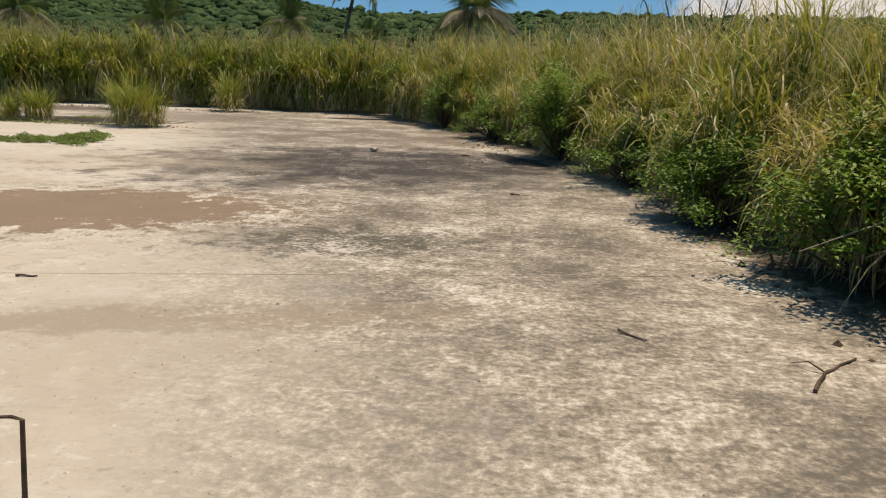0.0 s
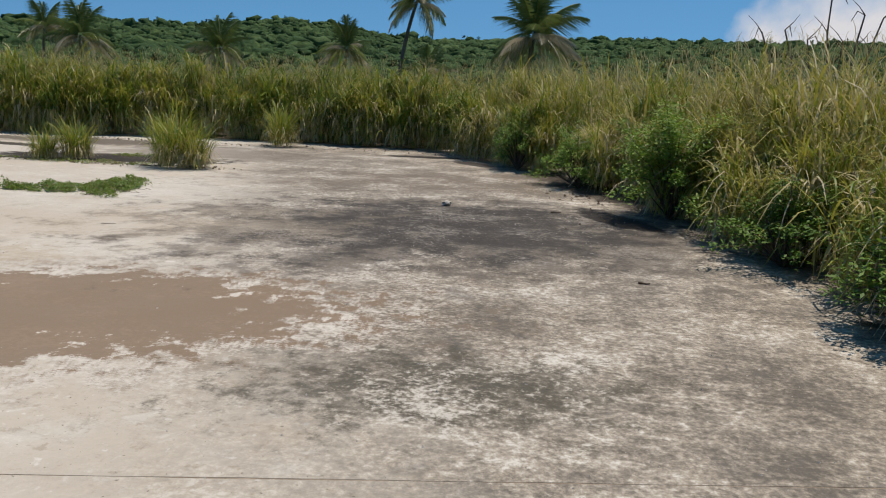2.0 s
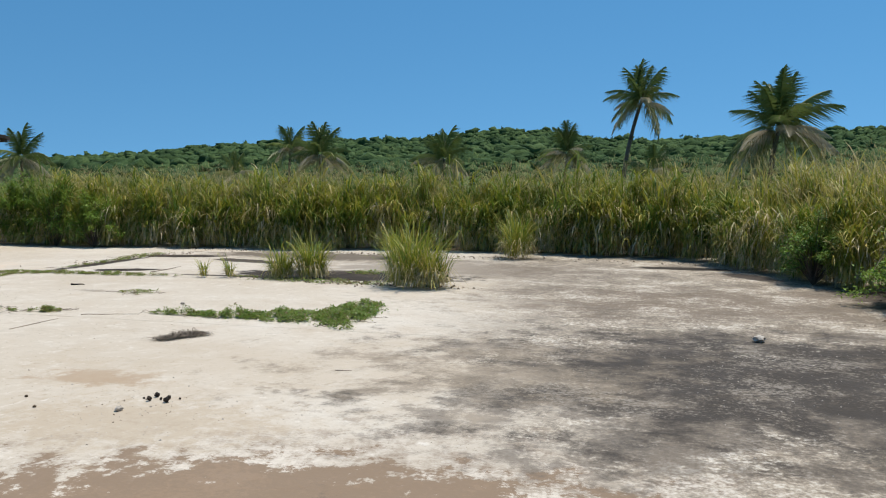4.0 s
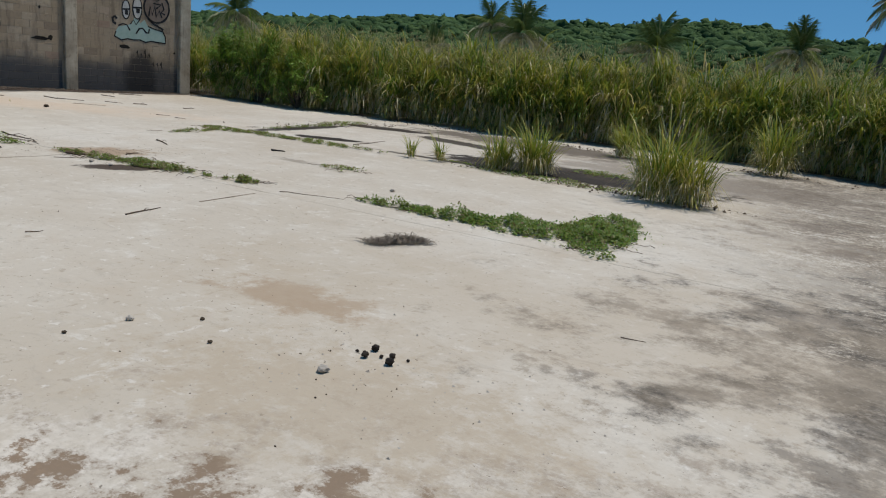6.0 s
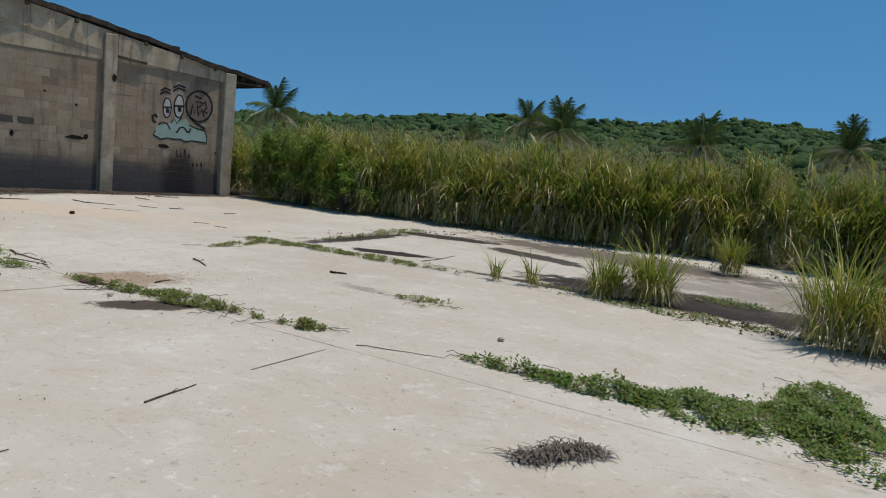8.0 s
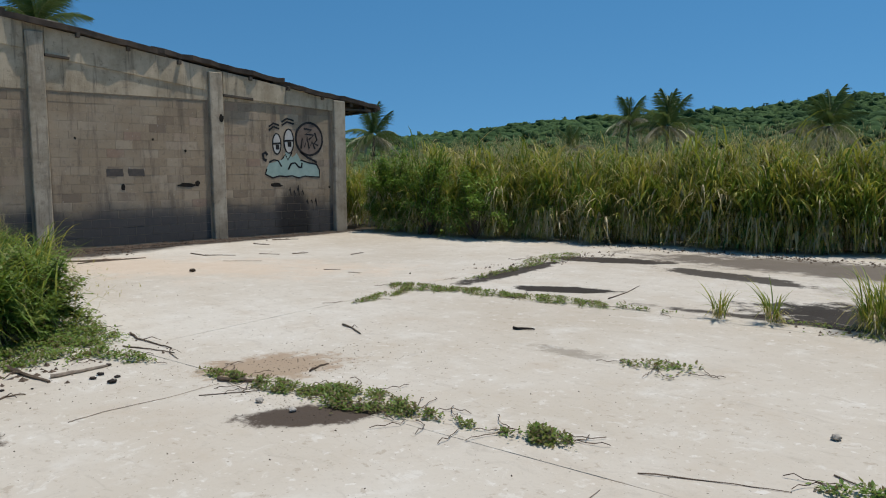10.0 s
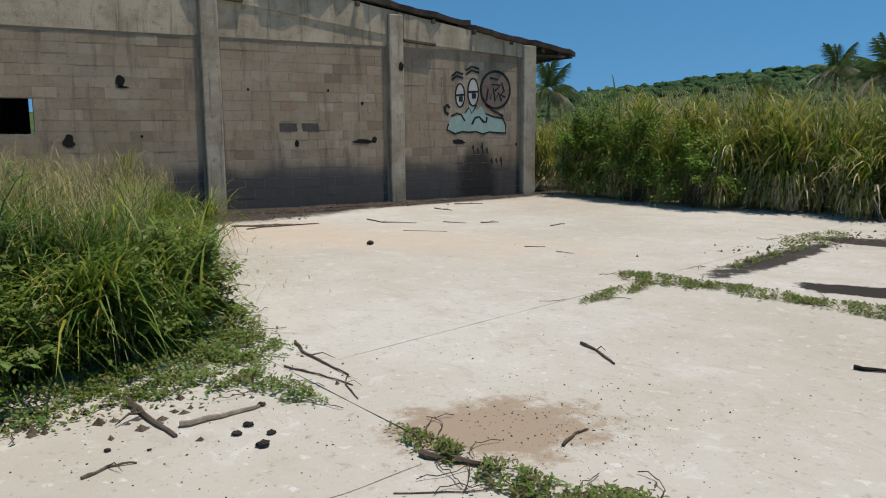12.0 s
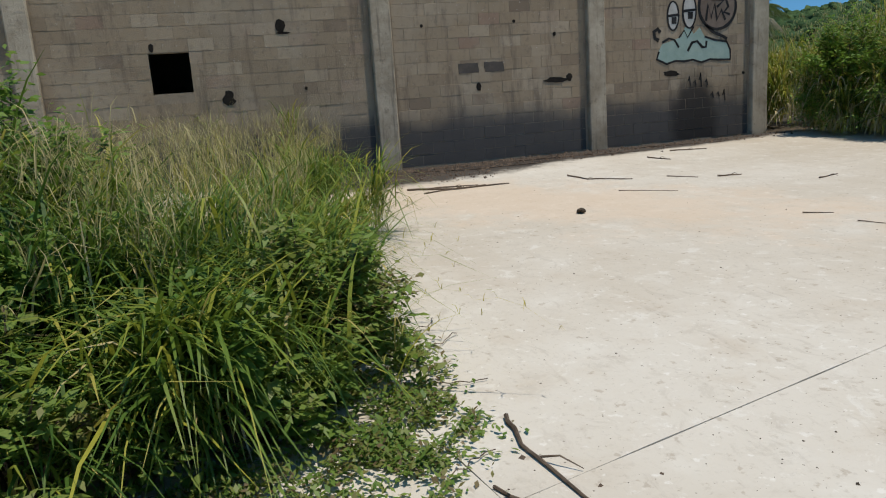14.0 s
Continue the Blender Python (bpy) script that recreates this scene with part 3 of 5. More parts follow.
# marks on the wall: broken cores as plates in painted shade, dark repairs, graffiti
def outline_plate(pts, x0, x1):
    bm = bmesh.new()
    f = bm.faces.new([bm.verts.new((x0, y, z)) for y, z in pts])
    m = bmesh.ops.extrude_face_region(bm, geom=[f])
    bmesh.ops.translate(bm, verts=[g for g in m["geom"] if isinstance(g, bmesh.types.BMVert)], vec=(x1 - x0, 0, 0))
    bmesh.ops.recalc_face_normals(bm, faces=bm.faces)
    return bm


def ragged(y, z, ry, rz, n=14, seed=0.0, rag=0.35):
    return [(y + ry * math.cos(a) * (1 + rag * noise.noise((math.cos(a) * 2 + seed, math.sin(a) * 2, seed))),
             z + rz * math.sin(a) * (1 + rag * noise.noise((math.cos(a) * 2, math.sin(a) * 2 + seed, seed + 3)))) for a in (2 * math.pi * i / n for i in range(n))]


for i, (y, z, ry, rz) in enumerate(((15.16, 1.35, 0.05, 0.075), (16.70, 1.37, 0.24, 0.05), (16.98, 1.40, 0.07, 0.07), (11.72, 2.55, 0.085, 0.11), (11.76, 2.44, 0.12, 0.022),
                                    (10.78, 1.44, 0.10, 0.13), (14.15, 2.45, 0.03, 0.03), (15.9, 2.46, 0.03, 0.03), (16.7, 2.2, 0.03, 0.04), (12.05, 1.52, 0.025, 0.03),
                                    (17.62, 3.02, 0.06, 0.10), (19.2, 1.34, 0.18, 0.06), (20.9, 1.25, 0.03, 0.03), (9.68, 2.3, 0.04, 0.07))):
    bpart("broken_core_shade", outline_plate(ragged(y, z, ry, rz, 12, i * 1.7, 0.5), WX - 0.02, WX + (0.125 if i == 10 else 0.005)), HOLE_SHADE, front_wall)


def blocky(y, z, ry, rz, seed):
    """The worn outline of one block."""
    edge = [(-1 + 0.4 * i, -1) for i in range(5)] + [(1, -1 + 0.5 * i) for i in range(4)] + [(1 - 0.4 * i, 1) for i in range(5)] + [(-1, 1 - 0.5 * i) for i in range(4)]
    return [(y + ry * a * (1 + 0.14 * noise.noise((a * 3, b * 3, seed))), z + rz * b * (1 + 0.2 * noise.noise((a * 4, b * 3, seed + 5)))) for a, b in edge]


for y in (14.98, 15.48):
    bpart("dark_repair", outline_plate(blocky(y, 1.68, 0.19, 0.088, y), WX - 0.02, WX + 0.0035), PATCH, front_wall)

graffiti = bpart("graffiti", outline_plate([(18.88, 1.60), (19.1, 1.53), (19.5, 1.56), (19.9, 1.52), (20.3, 1.55), (20.57, 1.54), (20.56, 1.72), (20.48, 1.86), (20.2, 1.93), (19.96, 2.02),
                                             (19.86, 2.18), (19.72, 2.06), (19.62, 2.20), (19.52, 2.20), (19.44, 2.02), (19.25, 1.96), (19.0, 1.90), (18.92, 1.76)], WX - 0.02, WX + 0.004), TEAL, label="sprayed wall painting of a pale teal blob with two eyes")


def ring(y, z, ry, rz, n=28, a0=0, a1=360):
    return [(y + ry * math.cos(radians(a0 + (a1 - a0) * i / n)), z + rz * math.sin(radians(a0 + (a1 - a0) * i / n))) for i in range(n + 1)]


def stroke(pts, w, name="paint_line", x=0.007, material=None):
    bm = bmesh.new()
    prev = None
    for i, p in enumerate(pts):
        a, b = Vector(pts[max(i - 1, 0)]), Vector(pts[min(i + 1, len(pts) - 1)])
        d = (b - a).normalized()
        nrm = Vector((-d.y, d.x)) * w / 2 * (1 + 0.25 * noise.noise((p[0] * 7, p[1] * 7, 3)))
        cur = [bm.verts.new((WX + xx, p[0] + s * nrm.x, p[1] + s * nrm.y)) for xx in (x, x - 0.025) for s in (1, -1)]
        if prev:
            bm.faces.new((prev[0], prev[1], cur[1], cur[0]))
            bm.faces.new((prev[2], prev[0], cur[0], cur[2]))
            bm.faces.new((prev[1], prev[3], cur[3], cur[1]))
        prev = cur
    bmesh.ops.recalc_face_normals(bm, faces=bm.faces)
    return bpart(name, bm, material or BLACK, graffiti)


bpart("shell_fill", outline_plate(ring(20.27, 2.57, 0.42, 0.43)[:-1], WX - 0.02, WX + 0.0035), SMEAR, graffiti)
for y, z, ry, rz in ((19.25, 2.42, 0.125, 0.27), (19.62, 2.50, 0.15, 0.32)):
    bpart("eye_white", outline_plate(ring(y, z, ry, rz)[:-1], WX - 0.02, WX + 0.005), WHITE, graffiti)
    stroke(ring(y, z, ry, rz), 0.035)
    stroke([(y - ry, z), (y + ry, z + 0.02)], 0.05, x=0.009)
    stroke([(y + 0.02, z - 0.02), (y + 0.02, z - 0.15)], 0.11, x=0.009)
stroke(ring(20.27, 2.57, 0.43, 0.44, 36), 0.06)
stroke([(18.93, 1.76), (18.88, 1.62), (19.1, 1.52), (19.3, 1.57), (19.5, 1.55), (19.7, 1.57), (19.9, 1.51), (20.1, 1.56), (20.3, 1.54), (20.58, 1.53), (20.58, 1.72), (20.49, 1.88), (20.2, 1.93), (19.97, 2.0)], 0.04)
stroke([(19.0, 1.93), (19.15, 2.0), (19.28, 1.97), (19.38, 1.82)], 0.04)
stroke([(18.93, 1.97), (18.84, 2.02), (18.82, 2.14), (18.90, 2.19), (18.96, 2.12)], 0.07)
stroke([(19.38, 2.0), (19.5, 2.14), (19.58, 2.0), (19.66, 2.12), (19.72, 2.2)], 0.03)
stroke([(19.58, 1.74), (19.68, 1.90), (19.80, 1.92), (19.92, 1.80), (20.0, 1.80), (20.02, 1.92)], 0.05)
for y, z, dy in ((19.18, 2.80, 0.16), (19.6, 2.94, 0.19)):
    for q in (0, 0.09):
        stroke([(y - dy, z + q - 0.03), (y - 0.02, z + q + 0.07), (y + dy, z + q + 0.02)], 0.05)
stroke([(20.0, 2.3), (20.05, 2.6), (20.12, 2.35), (20.2, 2.62), (20.26, 2.3), (20.36, 2.5), (20.45, 2.3)], 0.055, x=0.008)
stroke([(20.1, 2.85), (20.35, 2.82), (20.15, 2.7), (20.42, 2.68), (20.25, 2.55)], 0.06, x=0.008)
stroke([(20.45, 2.75), (20.52, 2.55), (20.42, 2.45), (20.56, 2.4)], 0.05, x=0.008)
stroke([(19.98, 2.22), (20.2, 2.07), (20.4, 1.99), (20.5, 1.93)], 0.06)
for y, z, h in ((19.62, 1.16, 0.2), (19.75, 1.12, 0.1), (19.88, 1.17, 0.28), (20.02, 1.12, 0.12), (20.16, 0.86, 0.12), (20.3, 0.86, 0.1), (20.44, 0.84, 0.22)):
    stroke([(y - 0.03, z), (y, z + h / 2), (y + 0.03, z - h / 2)], 0.025)


# ---- tall grass ----
def path_points(line, n):
    """Random points along a line with the normal to its right."""
    p = np.array(line, float)
    d = np.diff(p, axis=0)
    l = np.hypot(d[:, 0], d[:, 1])
    cum = np.concatenate([[0], np.cumsum(l)])
    s = RNG.uniform(0, cum[-1], n)
    i = np.clip(np.searchsorted(cum, s) - 1, 0, len(l) - 1)
    f = (s - cum[i]) / l[i]
    q = p[i] + d[i] * f[:, None]
    nrm = np.stack([d[i, 1], -d[i, 0]], 1) / l[i][:, None]
    return q, nrm, s


def wave(x, y, f, seed=0.0):
    """Smooth variation over the plan, about -1 to 1."""
    return (np.sin(x * f + seed) * np.cos(y * f * 1.17 + seed * 2.3) + 0.6 * np.sin(x * f * 2.3 + y * f * 1.9 + seed * 3.1)) / 1.6


def grass_bank(name, line, leaves, depth, height, label, green=0.0, stalks=0.07, lo_dry=0.42, foot=0.6, wide=1.0, uneven=0.07, tall=1.0, arch=0.0, hair=1.0):
    """A bank of tall grass along a line: tussocks of arching leaves, dead leaves hanging round their feet, seed heads on top."""
    n = leaves
    cl = max(30, leaves // 85)
    q, nrm, s = path_points(line, cl)
    d = depth * u(0, 1, cl) ** 1.6
    edge = 0.34 * wave(q[:, 0], q[:, 1], 1.9) + 0.30 * wave(q[:, 0], q[:, 1], 4.3, 2.0)
    cxy = q + nrm * (d + edge + 0.18)[:, None]
    ctop = height * (1 + 0.11 * wave(cxy[:, 0], cxy[:, 1], 1.3, 1.0) + RNG.normal(0, uneven * 1.4, cl)) * np.clip(foot + d * 0.6, 0, 1)
    chue = RNG.normal(0, 0.10, cl) + 0.12 * wave(cxy[:, 0], cxy[:, 1], 0.9, 5.0)
    full = np.clip(0.75 + 0.9 * wave(cxy[:, 0], cxy[:, 1], 3.7, 4.0) + RNG.normal(0, 0.3, cl), 0.12, 2.0)
    cn, cd = nrm, d
    k = RNG.choice(cl, n, p=full / full.sum())
    nrm, d, top = nrm[k], d[k], ctop[k] * u(0.82, 1.06, n)
    xy = cxy[k] + RNG.normal(0, 0.10, (n, 2))
    hang = u(0, 1, n) < lo_dry * 0.42
    rel = np.where(hang, u(0.10, 0.52, n), u(0.0, 1.0, n) ** 0.62 * 0.84)
    z0 = top * rel
    face = np.arctan2(-nrm[:, 1], -nrm[:, 0])
    head = np.where(u(0, 1, n) < 0.5, face + RNG.normal(0, 1.0, n), u(0, 6.28, n))
    length = np.minimum(u(0.40, 1.0, n) * (0.62 + 0.38 * rel) * (1 + 0.35 * arch), (top - z0) * 1.1 + 0.30 + 0.25 * arch)
    reach = u(0.2, 0.85, n) + arch * u(0, 0.45, n)
    droop = u(0.1, 1.0, n) * (1.25 - 0.6 * rel) + arch * u(0, 0.35, n)
    hue = np.clip(RNG.normal(0.30, 0.13, n) + chue[k] + 0.27 * rel - green + (u(0, 1, n) < 0.07) * 0.3, 0, 1)
    length = np.where(hang, u(0.30, 0.75, n), length)
    reach = np.where(hang, u(0.12, 0.55, n), reach)
    droop = np.where(hang, u(1.2, 1.75, n), droop)
    hue = np.where(hang, np.clip(RNG.normal(0.84, 0.12, n), 0.6, 1), hue)
    a = blades(np.column_stack([xy, z0]), head, length, u(0.014, 0.040, n) * wide, reach, droop, hue, 4)
    # skirt of dead leaves bending out over the foot of the bank
    m = int(n * 0.045 * max(0.0, lo_dry - 0.3) / 0.7)
    some = np.exp(-cd * 2.5) * np.clip(0.35 + wave(cxy[:, 0], cxy[:, 1], 2.9, 7.0), 0.03, 1.3)
    pick = RNG.choice(cl, m, p=some / some.sum())
    out = np.arctan2(-cn[pick, 1], -cn[pick, 0]) + RNG.normal(0, 1.1, m)
    rt = np.column_stack([cxy[pick] + RNG.normal(0, 0.12, (m, 2)), np.minimum(ctop[pick] * 0.8, u(0.08, 1.15, m))])
    e = blades(rt, out, u(0.25, 0.8, m), u(0.012, 0.034, m) * wide, u(0.3, 1.0, m), u(0.7, 1.7, m), np.clip(RNG.normal(0.88, 0.10, m), 0.62, 1), 4)
    # stems
    m = int(n * stalks)
    q, nrm, s = path_points(line, m)
    d = depth * u(0.05, 1, m) ** 1.2
    xy = q + nrm * (d + 0.30)[:, None]
    h = height * tall * u(0.66, 1.18, m) * np.clip(0.7 + d * 0.5, 0, 1)
    b = blades(np.column_stack([xy, np.zeros(m)]), u(0, 6.28, m), h, u(0.007, 0.012, m), u(0.03, 0.20, m), u(0, 0.08, m), np.clip(RNG.normal(0.60, 0.18, m), 0, 1))
    v, f, hv = joined([a, e, b])
    ob = new(name, quads_mesh(name, v, f, GRASS, hv))
    tagged(ob, label, "grass", kind="stuff")
    # open panicles: many hair-thin twigs round the upper stem
    m2 = m * 7
    pick = RNG.integers(0, m, m2)
    tipz = h[pick] * u(0.86, 1.08, m2)
    rt = np.column_stack([xy[pick] + RNG.normal(0, 0.06, (m2, 2)), tipz])
    c = blades(rt, u(0, 6.28, m2), u(0.10, 0.26, m2), u(0.004, 0.009, m2) * hair, u(0.3, 0.9, m2), u(0, 0.5, m2), u(0, 1, m2), 2)
    heads = new(name + "_seed_heads", quads_mesh(name + "_seed_heads", *c[:2], SEED, c[2]))
    heads.parent = ob
    return ob


RIGHT = [(3.3, -4.5), (3.1, 4.6), (3.0, 6.6), (2.75, 8.1), (2.3, 9.8), (1.95, 11.8), (1.15, 15.2), (-0.1, 18.3), (-1.4, 20.3), (-2.3, 21.9)]
FAR = [(-2.3, 21.9), (-3.3, 23.2), (-5.5, 23.9), (-8.2, 24.1), (-10.0, 24.2), (-12.4, 23.6), (-14.2, 22.9), (-18.0, 22.5), (-21.0, 21.8), (-25.1, 21.6)]
BEYOND = [(-25.1, 21.8), (-30, 23.5), (-40, 25)]
grass_bank("tall_grass_bank", RIGHT, 74000, 3.4, 1.95, "yellowing tall grass along the edge of the yard", green=-0.10, lo_dry=0.8, foot=0.45, arch=0.2, wide=0.72, stalks=0.045)
grass_bank("tall_grass_bank", FAR, 78000, 3.6, 2.0, "tall green grass with dry hanging leaves beyond the slabs", lo_dry=1.0, wide=1.05, arch=0.5, uneven=0.09, green=0.05)
grass_bank("tall_grass_bank", BEYOND, 9000, 3.0, 2.0, "tall grass behind the end of the building")
# the field behind, of which the tops alone show
n = 26000
fx, fy = u(-60, 40, n), u(27, 62, n)
extra = 12000
fx = np.concatenate([fx, u(6.2, 24, extra)])
fy = np.concatenate([fy, u(-4, 27, extra)])
n += extra
hh = u(1.5, 2.25, n) + 0.15 * wave(fx, fy, 0.5)
v, f, hv = blades(np.column_stack([fx, fy, np.zeros(n)]), u(0, 6.28, n), hh, u(0.02, 0.05, n), u(0.05, 0.35, n), u(0.0, 0.25, n), np.clip(RNG.normal(0.6, 0.15, n), 0, 1))
tagged(new("field_grass", quads_mesh("field_grass", v, f, GRASS, hv)), "open field of tall yellow-green grass", "grass", kind="stuff")

LEFT = [(-13.75, 4.6), (-14.35, 7.4), (-14.7, 9.2), (-15.05, 10.25), (-15.7, 10.75), (-17.2, 10.95), (-19.6, 11.5), (-22.6, 12.3), (-25.0, 13.0)]
NEAR_CLUMP, WALL_SIDE = LEFT[:6], LEFT[5:]
grass_bank("near_grass_clump", NEAR_CLUMP[::-1], 23000, 4.6, 0.70, "lush green grass clump growing over the slab edge", green=0.20, stalks=0.035, lo_dry=0.12, foot=0.6, wide=0.52, uneven=0.24, tall=1.6, arch=1.0, hair=0.7)
grass_bank("wispy_grass", WALL_SIDE[::-1], 5500, 4.2, 0.58, "low wispy seeding grass before the building", green=0.10, stalks=0.22, lo_dry=0.3, foot=0.5, wide=0.5, uneven=0.4, tall=1.7, arch=0.8, hair=0.5)


def tuft(x, y, count, radius, height, label, dry=0.48):
    ob = tagged(new("grass_tuft"), label, "grass tuft", "tufts in the slab joints")
    ob.location = (x, y, 0)
    for name, n, low in (("green_leaves", int(count * (1 - dry)), False), ("dry_skirt", max(3, int(count * dry)), True)):
        a = u(0, 6.28, n)
        r = radius * np.sqrt(u(0, 1, n))
        root = np.column_stack([r * np.cos(a), r * np.sin(a), u(0, 0.35, n) * height * (0.7 if low else 1)])
        length = height * u(0.45, 1.0, n) * (0.65 if low else 1)
        droop = u(0.7, 1.6, n) if low else u(0.02, 0.65, n)
        hue = np.clip(RNG.normal(0.82 if low else 0.47, 0.15, n), 0, 1)
        v, f, hv = blades(root, a + RNG.normal(0, 0.6, n), length, u(0.007, 0.018, n), u(0.2, 0.85, n), droop, hue, 4)
        leaf_part = new(name, quads_mesh(name, v, f, GRASS, hv))
        leaf_part.parent = ob
        tagged(leaf_part, kind="stuff")
        leaf_part["label"] = "grey-yellow hanging dry leaves" if low else "upright yellow-green leaves"
    return ob


tuft(-6.98, 16.22, 720, 0.36, 1.18, "large tuft of yellow-green grass with dry skirt")
tuft(-6.55, 16.15, 480, 0.26, 0.95, "tuft of grass with grey drooping dry leaves", 0.6)
tuft(-9.30, 16.72, 600, 0.24, 0.86, "upright green grass tuft in a slab joint")
tuft(-9.85, 16.52, 420, 0.22, 0.66, "low green grass tuft in a slab joint")
tuft(-10.80, 16.18, 90, 0.07, 0.46, "small sparse yellow grass tuft", 0.5)
tuft(-11.32, 16.08, 70, 0.07, 0.42, "small sparse yellow grass tuft", 0.5)
tuft(-10.05, 21.6, 300, 0.18, 0.85, "green tuft near the far grass")
tuft(-7.2, 22.4, 500, 0.3, 1.3, "tall tuft before the far grass")
stalk = part("dead_stalk", tube([(0, 0, 0), (0.015, 0, 0.245), (0.027, 0, 0.45), (0.0, 0, 0.456), (-0.07, 0.02, 0.44)], [0.008, 0.007, 0.006, 0.005, 0.004], 6), STICK, None)
stalk.location = (-0.36, 2.3, 0)
tagged(stalk, "bent dead brown stalk standing at the slab", "stalk")
tuft(-0.30, 2.12, 14, 0.05, 0.30, "few thin blades beside the dead stalk", 0.4)


# thin seeding stems that lean out of the grass clump over the slab
n = 20
sx, sy = u(-17.4, -15.3, n), u(10.3, 11.1, n)
lean = blades(np.column_stack([sx, sy, u(0.02, 0.4, n)]), RNG.normal(0.9, 0.6, n), u(0.5, 0.95, n), u(0.007, 0.011, n), u(0.6, 0.95, n), u(0.45, 0.95, n), u(0.45, 0.85, n), 6)
ends = lean[0].reshape(n, 14, 3)[:, 7:, :].reshape(-1, 3)
m = len(ends)
tips = blades(ends, u(0, 6.28, m), u(0.04, 0.13, m), u(0.003, 0.006, m), u(0.4, 0.9, m), u(0.2, 1.0, m), u(0.5, 0.9, m), 2)
v, f, hv = joined([lean, tips])
tagged(new("leaning_stems", quads_mesh("leaning_stems", v, f, GRASS, hv)), "thin seeding stems leaning over the slab", "grass", kind="stuff")


# ---- creepers and bushes ----
def leaf_fans(root, normal_tilt, size, hue, aspect=0.22):
    """Small pointed leaves: one kite of two quads each."""
    n = len(root)
    a = u(0, 6.28, n)
    up = normal_tilt
    dx = np.stack([np.cos(a) * np.cos(up), np.sin(a) * np.cos(up), np.sin(up)], 1) * size[:, None]
    sd = np.stack([-np.sin(a), np.cos(a), RNG.normal(0, 0.35, n)], 1) * (size * aspect)[:, None]
    v = np.stack([root, root + dx * 0.45 + sd, root + dx, root + dx * 0.45 - sd], 1)
    v[:, 2, 2] -= size * 0.12
    v[:, :, 2] = np.maximum(v[:, :, 2], 0.006)
    return v.reshape(-1, 3), np.arange(n * 4).reshape(-1, 4), np.repeat(hue, 4)


def creeper(name, spots, count, label, size=(0.035, 0.075), high=0.12, green=0.45, runners=8, category="creeper", gap=-0.1):
    """A low mat of leaves over ellipses (x, y, rx, ry, turn, weight), with thin runners over its rim."""
    ws = np.array([s[5] for s in spots], float)
    which = RNG.choice(len(spots), count, p=ws / ws.sum())
    S = np.array([s[:5] for s in spots])[which]
    a, r = u(0, 6.28, count), np.sqrt(u(0, 1, count)) * (1 + 0.25 * RNG.normal(0, 1, count) * (u(0, 1, count) < 0.3))
    ex, ey = r * np.cos(a) * S[:, 2], r * np.sin(a) * S[:, 3]
    c, s = np.cos(np.radians(S[:, 4])), np.sin(np.radians(S[:, 4]))
    x, y = S[:, 0] + ex * c - ey * s, S[:, 1] + ex * s + ey * c
    keep = wave(x, y, 9.0, 2.0) + 0.5 * wave(x, y, 21.0, 1.0) + RNG.normal(0, 0.35, count) > gap
    x, y, r = x[keep], y[keep], r[keep]
    count = int(keep.sum())
    lump = 0.6 + 0.5 * wave(x, y, 7.0, 1.0)
    z = 0.01 + high * u(0, 1, count) * np.clip(1.15 - r, 0.1, 1) * np.clip(lump, 0.2, 1.2)
    size_ = u(*size, count)
    sets = [leaf_fans(np.column_stack([x, y, z]), u(-0.3, 1.0, count), size_, np.clip(RNG.normal(green, 0.3, count), 0, 1))]
    base = new(name, quads_mesh(name, *joined(sets)[:2], LEAF, joined(sets)[2]))
    for i in range(runners):
        s0 = spots[i % len(spots)]
        aa = RNG.uniform(0, 6.28)
        cx, cy = s0[0] + math.cos(radians(s0[4])) * s0[2] * 0.8 * math.cos(aa), s0[1] + s0[3] * math.sin(aa)
        hd = aa + RNG.normal(0, 0.5)
        pts = []
        for j in range(7):
            pts.append((cx, cy, 0.012 + 0.02 * (j % 2) * RNG.uniform(0, 1)))
            hd += RNG.normal(0, 0.35)
            cx, cy = cx + 0.05 * math.cos(hd), cy + 0.05 * math.sin(hd)
        part("runner", tube(pts, [0.0028] * 7, 4), STICK, base)
    return tagged(base, label, category)


